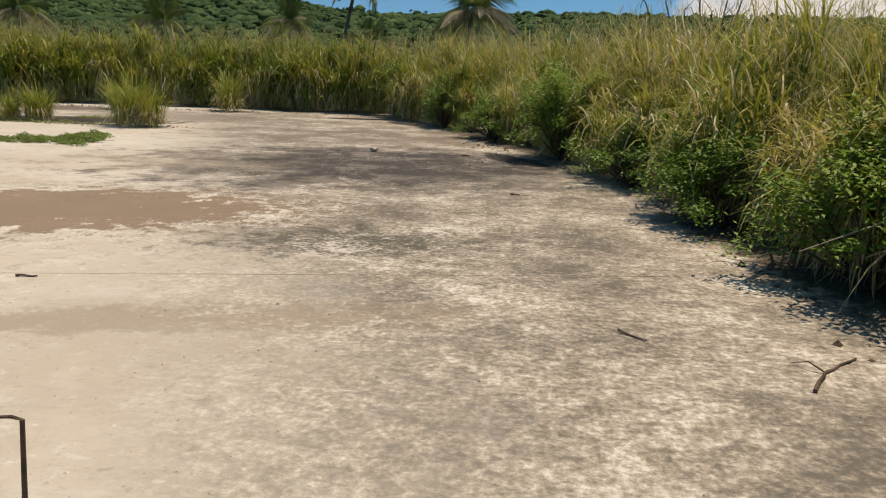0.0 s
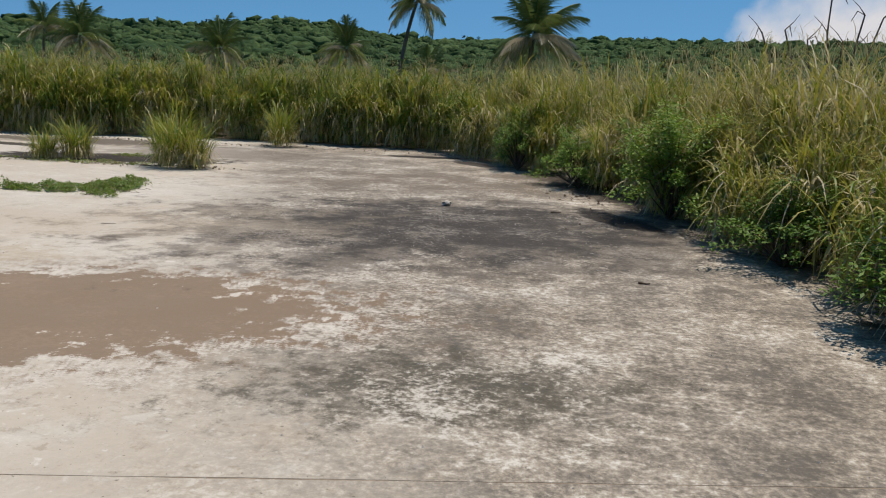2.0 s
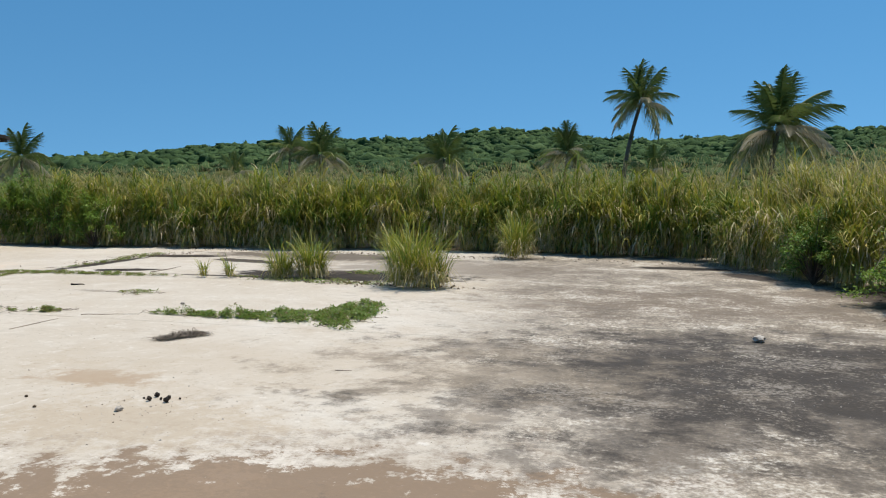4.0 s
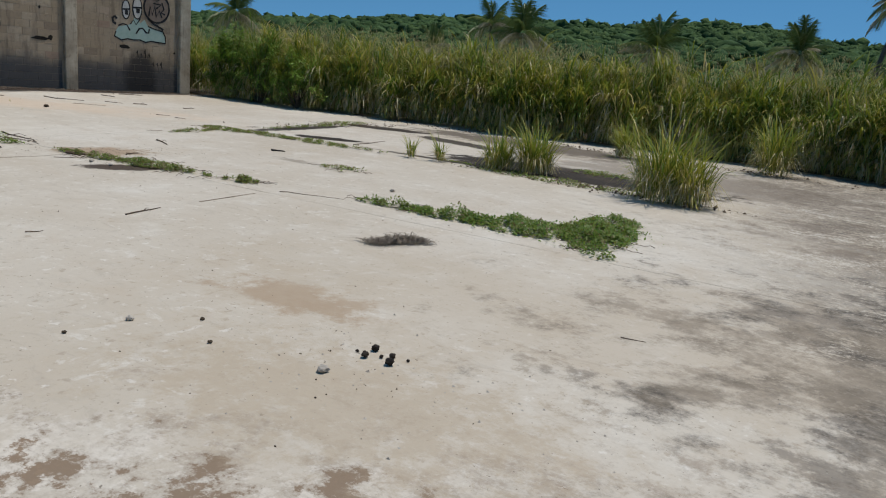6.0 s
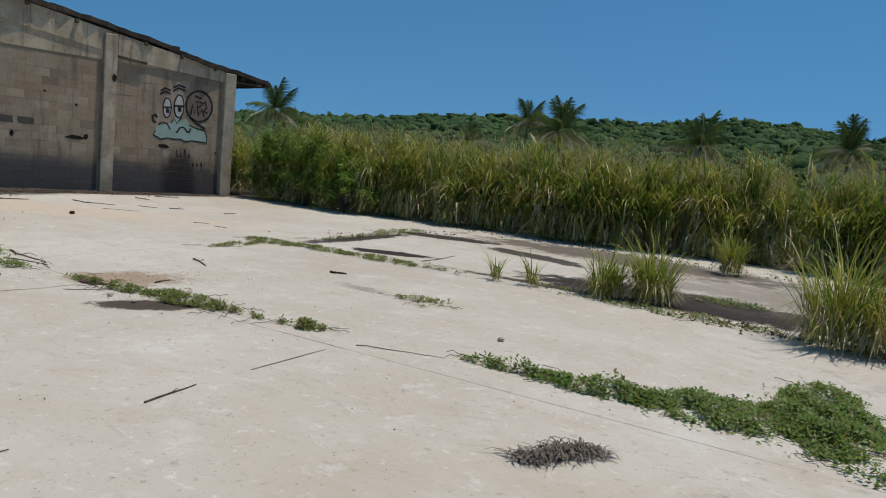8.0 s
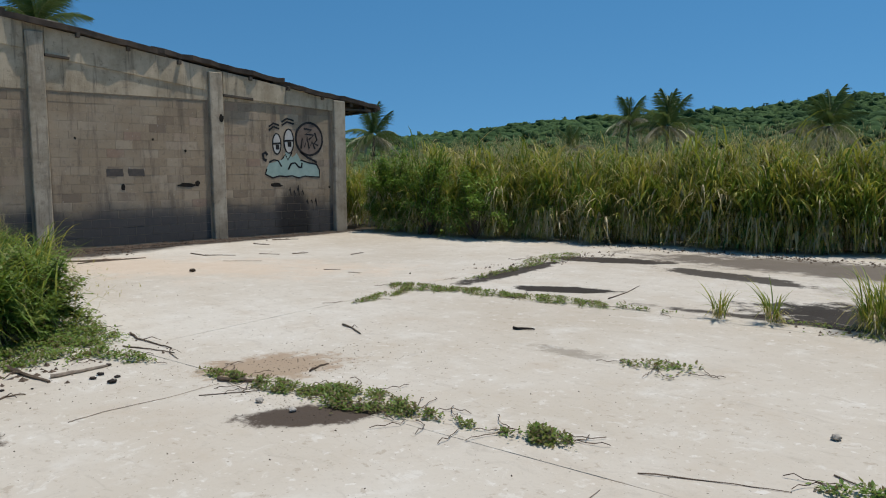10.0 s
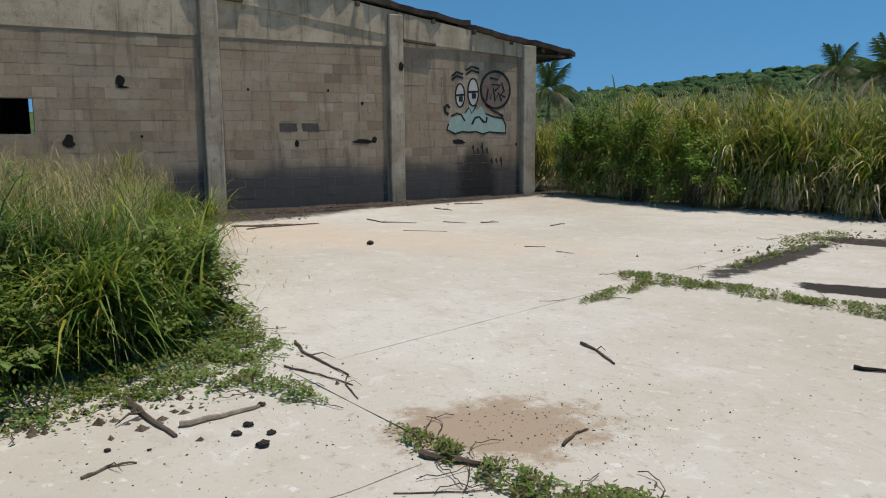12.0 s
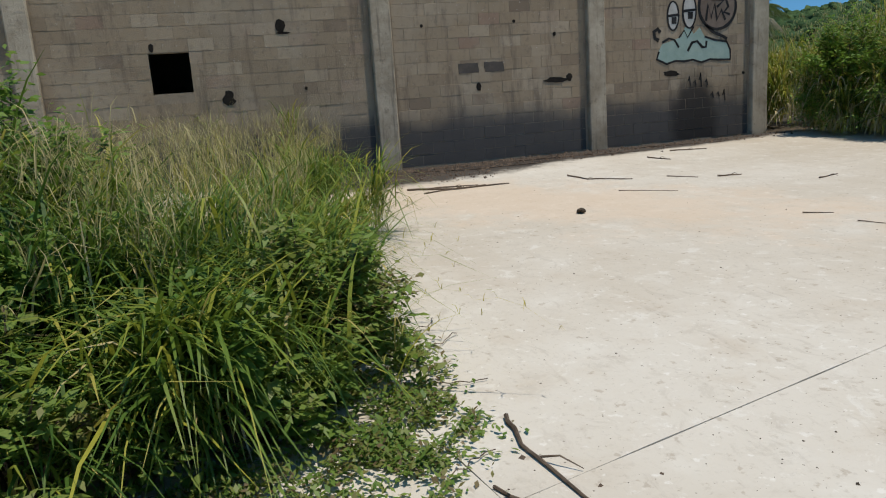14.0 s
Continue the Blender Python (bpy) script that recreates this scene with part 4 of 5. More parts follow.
def bush(x, y, rx, ry, h, count, label, mat, size, hue=0.4):
    """A rounded shrub: leafy sprays on thin limbs, with gaps."""
    ob = tagged(new("bush"), label, "bush", "shrubs along the yard")
    ob.location = (x, y, 0)
    limbs = bmesh.new()
    sprays = 46
    roots, hues = [], []
    per = count // sprays
    for i in range(sprays):
        a, e = RNG.uniform(0, 6.28), RNG.uniform(-0.05, 1.35)
        tip = Vector((rx * math.cos(a) * math.cos(e) * RNG.uniform(0.6, 1.1), ry * math.sin(a) * math.cos(e) * RNG.uniform(0.6, 1.1), h * max(0.08, 0.15 + 0.85 * math.sin(e)) * RNG.uniform(0.7, 1.08)))
        tube([(0, 0, 0), tip * 0.5 + Vector((0, 0, h * 0.14)), tip], [0.013, 0.008, 0.003], 4, limbs)
        t = RNG.uniform(0.45, 1.08, per)
        c = np.outer(t, np.array(tip)) + RNG.normal(0, 0.075, (per, 3)) * np.array([rx, ry, h * 0.55])
        c[:, 2] += (h * 0.14 * 4 * t * (1 - t)).clip(0)
        roots.append(c)
        hues.append(np.full(per, RNG.normal(hue, 0.13)))
    part("branchwork", limbs, STICK, ob)
    root = np.concatenate(roots)
    root[:, 2] = np.maximum(root[:, 2], 0.02)
    hv = np.clip(np.concatenate(hues) + RNG.normal(0, 0.12, len(root)), 0, 1)
    v, f, hh_ = leaf_fans(root, u(-0.5, 0.6, len(root)), u(*size, len(root)), hv, 0.22)
    crown = new("foliage", quads_mesh("foliage", v, f, mat, hh_))
    crown.parent = ob
    return ob


creeper("creeping_vine", [(-8.3, 12.28, 0.5, 0.10, 12, 2), (-7.6, 12.40, 0.6, 0.20, 12, 5), (-6.85, 12.62, 0.6, 0.38, 12, 8), (-6.35, 13.1, 0.40, 0.55, 0, 10),
                          (-6.5, 13.7, 0.28, 0.45, 0, 4), (-6.15, 12.7, 0.28, 0.45, 0, 5), (-5.85, 12.15, 0.16, 0.12, 0, 0.4)], 26000,
        "dense green creeping vine spreading along a slab joint", (0.022, 0.052), 0.15, 0.45, 16, gap=-0.22)
creeper("creeping_vine", [(-12.9, 11.12, 0.35, 0.10, 10, 1.5), (-12.3, 11.25, 0.5, 0.13, 14, 3), (-11.72, 11.45, 0.48, 0.24, 12, 7), (-11.3, 11.5, 0.4, 0.14, 12, 2), (-10.9, 11.58, 0.35, 0.07, 12, 1), (-10.28, 11.78, 0.24, 0.14, 10, 2.4)], 12000,
        "half-dry creeper along a joint between the slabs", (0.018, 0.045), 0.09, 0.70, 30, gap=0.05)
creeper("creeping_vine", [(-15.2, 14.6, 0.12, 0.7, 15, 2), (-15.4, 15.35, 0.6, 0.25, 10, 4), (-14.5, 15.62, 0.7, 0.2, 6, 4), (-13.3, 15.8, 0.8, 0.22, 6, 4), (-15.75, 17.5, 0.12, 1.2, 14, 2),
                          (-16.4, 19.5, 0.35, 1.1, 16, 3), (-12.4, 15.95, 0.6, 0.05, 6, 0.6)], 14000, "straggling dry-tipped creeper in the crossing joints", (0.02, 0.05), 0.07, 0.70, 22)
creeper("creeping_vine", [(-10.75, 13.78, 0.24, 0.14, 20, 2), (-10.45, 13.75, 0.1, 0.3, 0, 0.5)], 420, "small sprig of creeper on the bare slab", (0.03, 0.06), 0.06, 0.7, 6)
creeper("creeping_vine", [(-8.6, 16.2, 1.5, 0.20, 4, 5), (-8.7, 17.9, 0.55, 0.3, 0, 3), (-10.2, 16.4, 0.8, 0.06, 6, 1)], 2600, "low weeds in the damp joint between tufts", (0.03, 0.06), 0.08, 0.6, 10)
creeper("creeping_vine", [(-14.7, 9.3, 0.5, 0.9, 0, 6), (-14.9, 10.3, 0.6, 0.55, 0, 6), (-15.4, 10.75, 0.6, 0.35, 10, 5), (-16.4, 11.0, 0.7, 0.2, 8, 2), (-14.2, 10.75, 0.45, 0.12, 15, 1), (-14.6, 8.2, 0.45, 0.8, 0, 4)], 22000,
        "green creeping weeds at the foot of the grass clump", (0.022, 0.055), 0.16, 0.52, 24)
bush(1.6, 13.1, 1.0, 1.7, 1.5, 14000, "feathery bright green shrub leaning over the slab", FEATHER, (0.03, 0.07), 0.5)
bush(0.45, 16.3, 0.8, 1.1, 1.1, 6000, "feathery green shrub in the grass edge", FEATHER, (0.03, 0.07), 0.45)
bush(-0.75, 19.0, 0.7, 0.9, 1.2, 5000, "dark green shrub at the end of the grass bank", FEATHER, (0.03, 0.07), 0.2)
bush(2.75, 8.0, 0.8, 1.0, 0.95, 7000, "leafy dark green shrub under the tall grass", FEATHER, (0.03, 0.065), 0.3)
bush(3.15, 5.7, 0.85, 1.1, 1.15, 9000, "leafy green shrub spilling onto the slab", FEATHER, (0.03, 0.065), 0.5)
bush(2.3, 10.3, 0.7, 0.9, 0.8, 5000, "dark leafy shrub at the slab edge", FEATHER, (0.03, 0.065), 0.2)
bush(-15.9, 10.55, 0.62, 0.55, 0.85, 5200, "leafy weed with drooping pointed leaves beside the slab", LEAF, (0.04, 0.085), 0.55)
bush(-15.1, 9.3, 0.6, 0.6, 0.8, 3200, "leafy dark green weed among the grass", LEAF, (0.04, 0.085), 0.45)
bush(-15.35, 10.05, 0.55, 0.5, 0.72, 2600, "dark leafy weed at the rim of the grass clump", LEAF, (0.045, 0.095), 0.35)
bush(-15.9, 9.4, 0.8, 0.8, 0.95, 3600, "broad-leaved green weed grown through the grass", LEAF, (0.05, 0.11), 0.25)
bush(-15.2, 8.2, 0.7, 0.8, 0.85, 3400, "broad-leaved weed with small heart-shaped leaves", LEAF, (0.05, 0.10), 0.3)
bush(-14.6, 7.3, 0.7, 0.9, 0.8, 4600, "broad-leaved weed crowding the slab edge", LEAF, (0.05, 0.10), 0.3)
bush(-14.55, 8.9, 0.5, 0.7, 0.5, 3000, "low bright weed in front of the grass clump", LEAF, (0.04, 0.085), 0.5)
bush(-16.6, 8.2, 0.9, 0.9, 1.1, 5600, "thick leafy green weed in the grass clump", LEAF, (0.05, 0.11), 0.25)
bush(-17.6, 8.9, 1.0, 0.9, 1.65, 8000, "tall leafy green shrub behind the grass clump", LEAF, (0.05, 0.11), 0.3)
bush(-16.6, 10.75, 0.5, 0.35, 0.6, 2200, "sprawling weed with drooping pointed leaves", LEAF, (0.04, 0.085), 0.6)
bush(-24.0, 21.95, 1.2, 0.8, 2.3, 7500, "tall leafy weeds beside the end of the building", FEATHER, (0.05, 0.11), 0.4)
bush(-20.6, 21.75, 1.2, 0.75, 1.6, 4500, "green leafy shrub leaning out of the far grass", FEATHER, (0.05, 0.10), 0.5)
bush(-22.3, 21.8, 1.4, 0.8, 2.1, 6000, "leafy shrub standing in the far grass", FEATHER, (0.04, 0.09), 0.35)


# bare dead shrub standing out of the grass
shrub = tagged(new("dead_shrub"), "bare dead shrub with crooked grey stems above the grass", "shrub")
shrub.location = (4.4, 16.35, 0)
for i, (dx, dy, h, curl) in enumerate(((-0.15, 0.0, 3.25, 0.25), (0.42, 0.1, 3.0, -0.2), (-0.75, 0.2, 2.75, 0.12), (0.05, -0.2, 2.55, 0.1), (0.65, 0.0, 2.95, 0.15), (-1.15, 0.1, 2.7, -0.1), (-0.4, 0.15, 2.6, 0.2))):
    pts = [(dx * 0.2 * j / 6 * 5 + 0.05 * noise.noise((i * 3.1, j * 1.3, 0)), dy * j / 6, h * j / 6) for j in range(7)]
    pts += [(pts[-1][0] + curl * 0.6, dy, h + 0.06), (pts[-1][0] + curl, dy, h - 0.10)]
    bm = tube(pts, [0.026, 0.024, 0.022, 0.020, 0.018, 0.016, 0.013, 0.009, 0.005], 5)
    for j in (4, 5, 6):
        a = Vector(pts[j])
        side = Vector((0.22 * (-1) ** (i + j), 0.05, 0.26))
        tube([a, a + side * 0.5 + Vector((0.02, 0, 0)), a + side], [0.010, 0.007, 0.003], 4, bm)
    part("stem", bm, STICK, shrub)
# pale dead stems hanging out of the bank's foot
bm = bmesh.new()
q, nr, _ = path_points(RIGHT[1:], 60)
for i in range(60):
    a = Vector((q[i][0] + nr[i][0] * 0.5, q[i][1] + nr[i][1] * 0.5, RNG.uniform(0.3, 1.1)))
    o = Vector((-nr[i][0], -nr[i][1], 0)) * RNG.uniform(0.2, 0.6) + Vector((RNG.normal(0, 0.25), RNG.normal(0, 0.4), 0))
    drop = a.z * RNG.uniform(0.3, 0.9)
    tube([a, a + o * 0.5 + Vector((0, 0, 0.08 - drop * 0.3)), a + o - Vector((0, 0, drop))], [0.007, 0.006, 0.003], 4, bm)
tagged(part("dead_stems", bm, PALE_STICK, None), "pale dead stems hanging from the grass bank", "dead stems", kind="stuff")


# ---- palms ----
def frond_mesh(length, droop, dry, seed):
    g = np.random.default_rng(seed)
    n = 46
    t = np.linspace(0.10, 1, n)
    rx = length * t * (1 - 0.22 * droop * t)
    rz = length * (0.55 * t * (1 - droop) - 0.62 * droop * t ** 2.2)
    vs, fs, hs = [], [], []
    for side in (-1, 1):
        for i in range(n):
            ll = length * 0.29 * math.sin(math.pi * (0.16 + 0.80 * t[i])) * g.uniform(0.8, 1.15)
            hang = 0.75 + 0.45 * droop + g.normal(0, 0.22)
            tip = np.array([rx[i] + ll * 0.42, side * ll * 0.62, rz[i] - ll * hang])
            b = np.array([rx[i], 0, rz[i]])
            w = np.array([0.024 * length / 3, 0, 0.012])
            m = (b + tip) / 2 + np.array([0, side * ll * 0.10, ll * 0.12])
            k0 = len(vs)
            vs += [b - w, b + w, m + w * 0.8, m - w * 0.8, tip]
            fs += [[k0, k0 + 1, k0 + 2, k0 + 3], [k0 + 3, k0 + 2, k0 + 4, k0 + 4]]
            hs += [dry + g.normal(0, 0.08)] * 5
    vs += [v2 for i in range(n) for v2 in (np.array([rx[i], -0.03, rz[i]]), np.array([rx[i], 0.03, rz[i] + 0.02]))]
    k0 = len(hs)
    hs += [min(1, dry + 0.3)] * (2 * n)
    fs += [[k0 + 2 * i, k0 + 2 * i + 1, k0 + 2 * i + 3, k0 + 2 * i + 2] for i in range(n - 1)]
    tri = [[a[0], a[1], a[2], a[3]] if a[3] != a[2] else a for a in fs]
    v = np.array(vs)
    f = np.array(tri)
    # give each leaflet's point a second corner, so that it closes as a narrow quad
    dup = f[:, 2] == f[:, 3]
    extra_v = v[f[dup, 3]] + np.array([0.01, 0, 0])
    f[dup, 3] = len(v) + np.arange(dup.sum())
    v = np.concatenate([v, extra_v])
    hv = np.clip(np.concatenate([np.array(hs), np.full(dup.sum(), dry)]), 0, 1)
    return quads_mesh("frond", v, f, FROND, hv)


FRESH = [frond_mesh(3.0, d, h, 10 + i) for i, (d, h) in enumerate(((0.52, 0.30), (0.80, 0.42), (1.05, 0.62)))]
DEAD = [frond_mesh(2.8, d, h, 20 + i) for i, (d, h) in enumerate(((0.95, 1.0), (1.15, 1.0)))]


def palm(x, y, height, spread, lean, dead, label, fresh=20):
    ob = tagged(new("palm_tree"), label, "palm tree", "palms in the field")
    ob.location = (x, y, -0.1)
    pts, rad = [], []
    height += 0.15
    spread *= 1.05
    fresh = int(fresh * 0.95)
    dead = int(dead * 0.9)
    for j in range(9):
        s = j / 8
        pts.append((lean[0] * s * s, lean[1] * s * s, height * s))
        rad.append(0.19 - 0.07 * s + (0.10 if j == 0 else 0) + 0.012 * (j % 2))
    part("trunk", tube(pts, rad, 8), BARK, ob)
    top = Vector(pts[-1])
    sc = spread / 3.0
    for i in range(fresh):
        f = i / fresh
        az = 137.5 * i + RNG.uniform(-14, 14)
        el = 82 - 104 * f + RNG.uniform(-16, 16)
        fr = new("frond", FRESH[0 if f < 0.4 else 1 if f < 0.75 else 2])
        fr.parent = ob
        fr.matrix_basis = Matrix.Translation(top) @ Euler((radians(RNG.uniform(-20, 20)), -radians(el), radians(az)), 'XYZ').to_matrix().to_4x4() @ Matrix.Scale(sc * RNG.uniform(0.85, 1.1), 4)
    for i in range(dead):
        az = 360 / max(dead, 1) * i + RNG.uniform(-15, 15)
        fr = new("dry_frond", DEAD[i % 2])
        fr.parent = ob
        fr.matrix_basis = Matrix.Translation(top - Vector((0, 0, 0.25))) @ Euler((0, radians(RNG.uniform(-50, 4)), radians(az)), 'XYZ').to_matrix().to_4x4() @ Matrix.Scale(sc * RNG.uniform(0.8, 1.05), 4)
    return ob


def place(eye, yaw, dist):
    return eye[0] - dist * math.sin(radians(yaw)), eye[1] + dist * math.cos(radians(yaw))


E4 = (-1.2, 4.73)
for yaw, dist, h, spread, lean, dead, fresh, label in (
        (52.8, 74, 4.8, 2.9, (0.2, 0), 8, 18, "coconut palm with drooping grey dead fronds"),
        (35.55, 100, 7.4, 3.4, (0.5, 0), 5, 18, "slender coconut palm behind the grass field"),
        (33.35, 84, 5.9, 3.7, (0.3, 0), 10, 22, "bushy coconut palm with pale dead fronds"),
        (39.2, 96, 4.3, 3.0, (0, 0), 5, 14, "low coconut palm half hidden by grass"),
        (24.3, 74, 5.0, 3.3, (0.2, 0), 8, 20, "bushy coconut palm above the grass"),
        (15.45, 78, 5.6, 3.3, (0.4, 0), 10, 20, "coconut palm with grey hanging fronds"),
        (11.3, 62, 8.7, 3.1, (1.5, 0), 6, 24, "tall leaning coconut palm, the highest in the field"),
        (1.5, 48, 5.2, 3.5, (0.5, 0.0), 10, 26, "large bushy coconut palm near the yard"),
        (9.1, 60, 3.1, 2.6, (0, 0), 6, 12, "young palm with yellowed fronds"),
        (72.8, 66, 11.6, 3.8, (0.2, 0.3), 4, 20, "coconut palm rising behind the building")):
    px, py = place(E4, yaw, dist)
    palm(px, py, h, spread, lean, dead, label, fresh)

# ---- hills ----
PROFILE = [(-60, 4.2), (-30, 4.3), (-16, 4.5), (-6, 4.6), (3, 4.35), (8, 4.2), (13, 4.35), (17, 5.1), (21, 5.05), (26, 4.5), (31, 4.4), (37, 4.15), (42, 3.75), (47, 3.15), (52, 2.95), (60, 2.5), (80, 2.0)]
pa, pe = np.array(PROFILE).T


def hill_top(yaw):
    return np.interp(yaw, pa, pe)


def hill_z(yaw, dist):
    rise = np.clip((dist - 120) / 300, 0, 1)
    return 1.5 + np.tan(np.radians(hill_top(yaw) - 0.30)) * 420 * rise ** 0.9 - (dist > 421) * (dist - 420) * 0.1


ny, nd = 150, 40
yaws, dists = np.linspace(-75, 95, ny), np.linspace(112, 520, nd)
YY, DD = np.meshgrid(yaws, dists)
hz = hill_z(YY, DD) - 1.7
hv_ = np.stack([E4[0] - DD * np.sin(np.radians(YY)), E4[1] + DD * np.cos(np.radians(YY)), hz], -1).reshape(-1, 3)
ii = (np.arange(nd - 1)[:, None] * ny + np.arange(ny - 1)[None, :]).ravel()
hf = np.stack([ii, ii + ny, ii + ny + 1, ii + 1], 1)
hill = tagged(new("hill", quads_mesh("hill", hv_, hf, HILL)), "long low hill covered in green scrub", "hill", kind="structure")

ico = bmesh.new()
bmesh.ops.create_icosphere(ico, subdivisions=2, radius=1.0)
iv = np.array([v.co for v in ico.verts])
itri = np.array([[v.index for v in q.verts] for q in ico.faces])
ico.free()


def woods(name, count, dmin, dmax, smin, smax, label, ymin=-45, ymax=70, ridge=False):
    """Rough leafy crowns over the slope, each lumpy in its own way."""
    yaw = u(ymin, ymax, count)
    d = u(dmin, dmax, count)
    s = u(smin, smax, count) * (0.7 + 0.5 * u(0, 1, count) ** 3)
    z = hill_z(yaw, d) - 1.7
    c = np.column_stack([E4[0] - d * np.sin(np.radians(yaw)), E4[1] + d * np.cos(np.radians(yaw)), z + s * (0.25 if not ridge else 0.55)])
    lump = np.clip(1 + 0.26 * RNG.normal(0, 1, (count, len(iv), 1)), 0.3, 1.9)
    stretch_ = np.column_stack([s * u(0.8, 1.4, count), s * u(0.8, 1.4, count), s * u(0.55, 0.95, count)])
    v = (iv[None] * lump * stretch_[:, None, :] + c[:, None, :]).reshape(-1, 3)
    f = (itri[None] + (np.arange(count) * len(iv))[:, None, None]).reshape(-1, 3)
    me = bpy.data.meshes.new(name)
    me.from_pydata(v.tolist(), [], f.tolist())
    me.materials.append(WOODS)
    me.polygons.foreach_set("use_smooth", np.ones(len(f), dtype=bool))
    return tagged(new(name, me), label, "woods", kind="stuff")


woods("hillside_woods", 8500, 125, 425, 0.9, 2.6, "dense green scrub and low trees on the hillside")
woods("ridge_trees", 520, 404, 424, 0.8, 2.6, "small dark trees along the ridge", ridge=True)


def ridge_palms(count):
    """Small far trees standing clear of the ridge: a thin stem under a burst of leaves."""
    yaw = u(-30, 66, 14)[RNG.integers(0, 14, count)] + RNG.normal(0, 3.2, count)
    d = u(400, 420, count)
    h = u(0.8, 3.6, count) * (0.6 + 0.6 * u(0, 1, count) ** 2)
    z = hill_z(yaw, d) - 1.9
    x, y = E4[0] - d * np.sin(np.radians(yaw)), E4[1] + d * np.cos(np.radians(yaw))
    stem = blades(np.column_stack([x, y, z]), u(0, 6.28, count), h, np.full(count, 0.35), u(0, 0.1, count), u(0, 0.03, count), np.full(count, 0.1))
    m = 26
    tip = np.repeat(np.column_stack([x, y, z + h * 0.95]), m, 0) + RNG.normal(0, 0.35, (count * m, 3))
    crown = blades(tip, u(0, 6.28, count * m), u(0.5, 1.5, count * m), u(0.2, 0.5, count * m), u(0.5, 1.1, count * m), u(0.2, 1.5, count * m), u(0, 0.4, count * m))
    v, f, hv = joined([stem, crown])
    tagged(new("ridge_palms", quads_mesh("ridge_palms", v, f, WOODS, hv)), "small far palms standing along the ridge", "woods", kind="stuff")


ridge_palms(120)


# ---- litter on the slabs ----
def stick(pts, r, label, material=STICK, twig=None, name="stick"):
    """A dry stick through points on the slab, thinning to its tip, with a knot or a side twig."""
    base = Vector((pts[0][0], pts[0][1], 0))
    r *= 0.56
    full, rad = [], []
    for i in range(len(pts) - 1):
        a, b = Vector((*pts[i], 0)), Vector((*pts[i + 1], 0))
        for j in range(4):
            p = a.lerp(b, j / 4) - base
            p += Vector((noise.noise((p.x * 9 + pts[0][0], p.y * 9, 1)), noise.noise((p.x * 9, p.y * 9 + pts[0][1], 5)), 0)) * r * 1.4
            full.append(p)
    full.append(Vector((*pts[-1], 0)) - base)
    n = len(full)
    for i, p in enumerate(full):
        s = i / (n - 1)
        rad.append(r * (1 - 0.5 * s) * (1 + 0.25 * noise.noise((i * 1.7, pts[0][0], 2))))
        p.z = rad[-1] * 0.95 + 0.012 * abs(noise.noise((i * 0.6, pts[0][1], 0)))
    bm = tube(full, rad, 6)
    ob = part(name, bm, material, None)
    ob.location = base
    if twig:
        m = full[n // 2]
        side = Vector((*twig, 0))
        part("side_twig", tube([m, m + side * 0.5 + Vector((0, 0, 0.03)), m + side], [r * 0.5, r * 0.35, r * 0.15], 5), material, ob)
    return tagged(ob, label, "stick", "sticks on the slabs")


stick([(-13.97, 13.01), (-13.77, 12.98), (-13.46, 12.86)], 0.022, "short dark brown stick on the pale slab", twig=(0.05, 0.04))
stick([(-12.57, 11.68), (-12.66, 11.82), (-12.67, 11.93)], 0.017, "short knotted brown stick beside the sand patch")
stick([(-12.85, 11.02), (-12.68, 11.13), (-12.50, 11.25)], 0.034, "thick weathered branch lying in the joint", name="branch")
stick([(-15.15, 11.23), (-14.86, 11.18), (-14.60, 11.20), (-14.20, 11.24)], 0.021, "long grey-brown stick lying over the slab joint", twig=(0.16, 0.12))
stick([(-14.20, 11.24), (-14.05, 11.15), (-13.75, 11.10)], 0.010, "thin forked twig along the joint", twig=(0.1, 0.07))
stick([(-13.86, 10.10), (-13.87, 10.32), (-13.93, 10.56)], 0.034, "splintered grey stick beside the grass", PALE_STICK)
stick([(-14.40, 9.92), (-14.16, 9.97), (-13.72, 10.05)], 0.038, "gnarled dead root at the grass edge", twig=(0.12, -0.16))
stick([(-13.44, 9.57), (-13.51, 9.69), (-13.49, 9.82)], 0.016, "small broken twig on the slab", twig=(0.10, 0.05))
stick([(-13.26, 8.92), (-13.26, 9.05), (-13.07, 9.11)], 0.008, "thin curved twig on the slab")
stick([(-12.56, 10.72), (-12.41, 10.98), (-12.32, 11.2)], 0.007, "thin dry runner across the slab", twig=(0.03, 0.1))
stick([(-12.58, 9.83), (-12.65, 10.09), (-12.67, 10.53), (-12.76, 10.98)], 0.005, "long thin bleached stem curving over the slab", PALE_STICK)
stick([(-12.95, 16.35), (-13.1, 17.0), (-13.3, 17.6)], 0.012, "thin stick beside the dark soil")
stick([(-12.55, 14.12), (-12.36, 14.23)], 0.030, "piece of dark bark on the slab", COAL)
for pts, r in (([(-22.41, 15.27), (-21.85, 15.31), (-21.40, 15.75)], 0.022), ([(-23.46, 17.31), (-22.95, 17.42)], 0.022), ([(-24.05, 18.15), (-23.82, 18.75)], 0.024),
               ([(-21.29, 16.22), (-20.94, 16.47)], 0.015), ([(-20.64, 15.08), (-20.14, 15.6)], 0.009), ([(-20.8, 16.68), (-20.72, 17.0)], 0.02),
               ([(-18.13, 15.61), (-17.98, 15.85)], 0.013), ([(-17.55, 15.69), (-17.32, 15.8)], 0.011), ([(-19.79, 17.4), (-19.94, 17.83)], 0.016)):
    stick(pts, r, "dry brown stick scattered before the building", twig=(0.1, 0.06) if r > 0.015 else None)
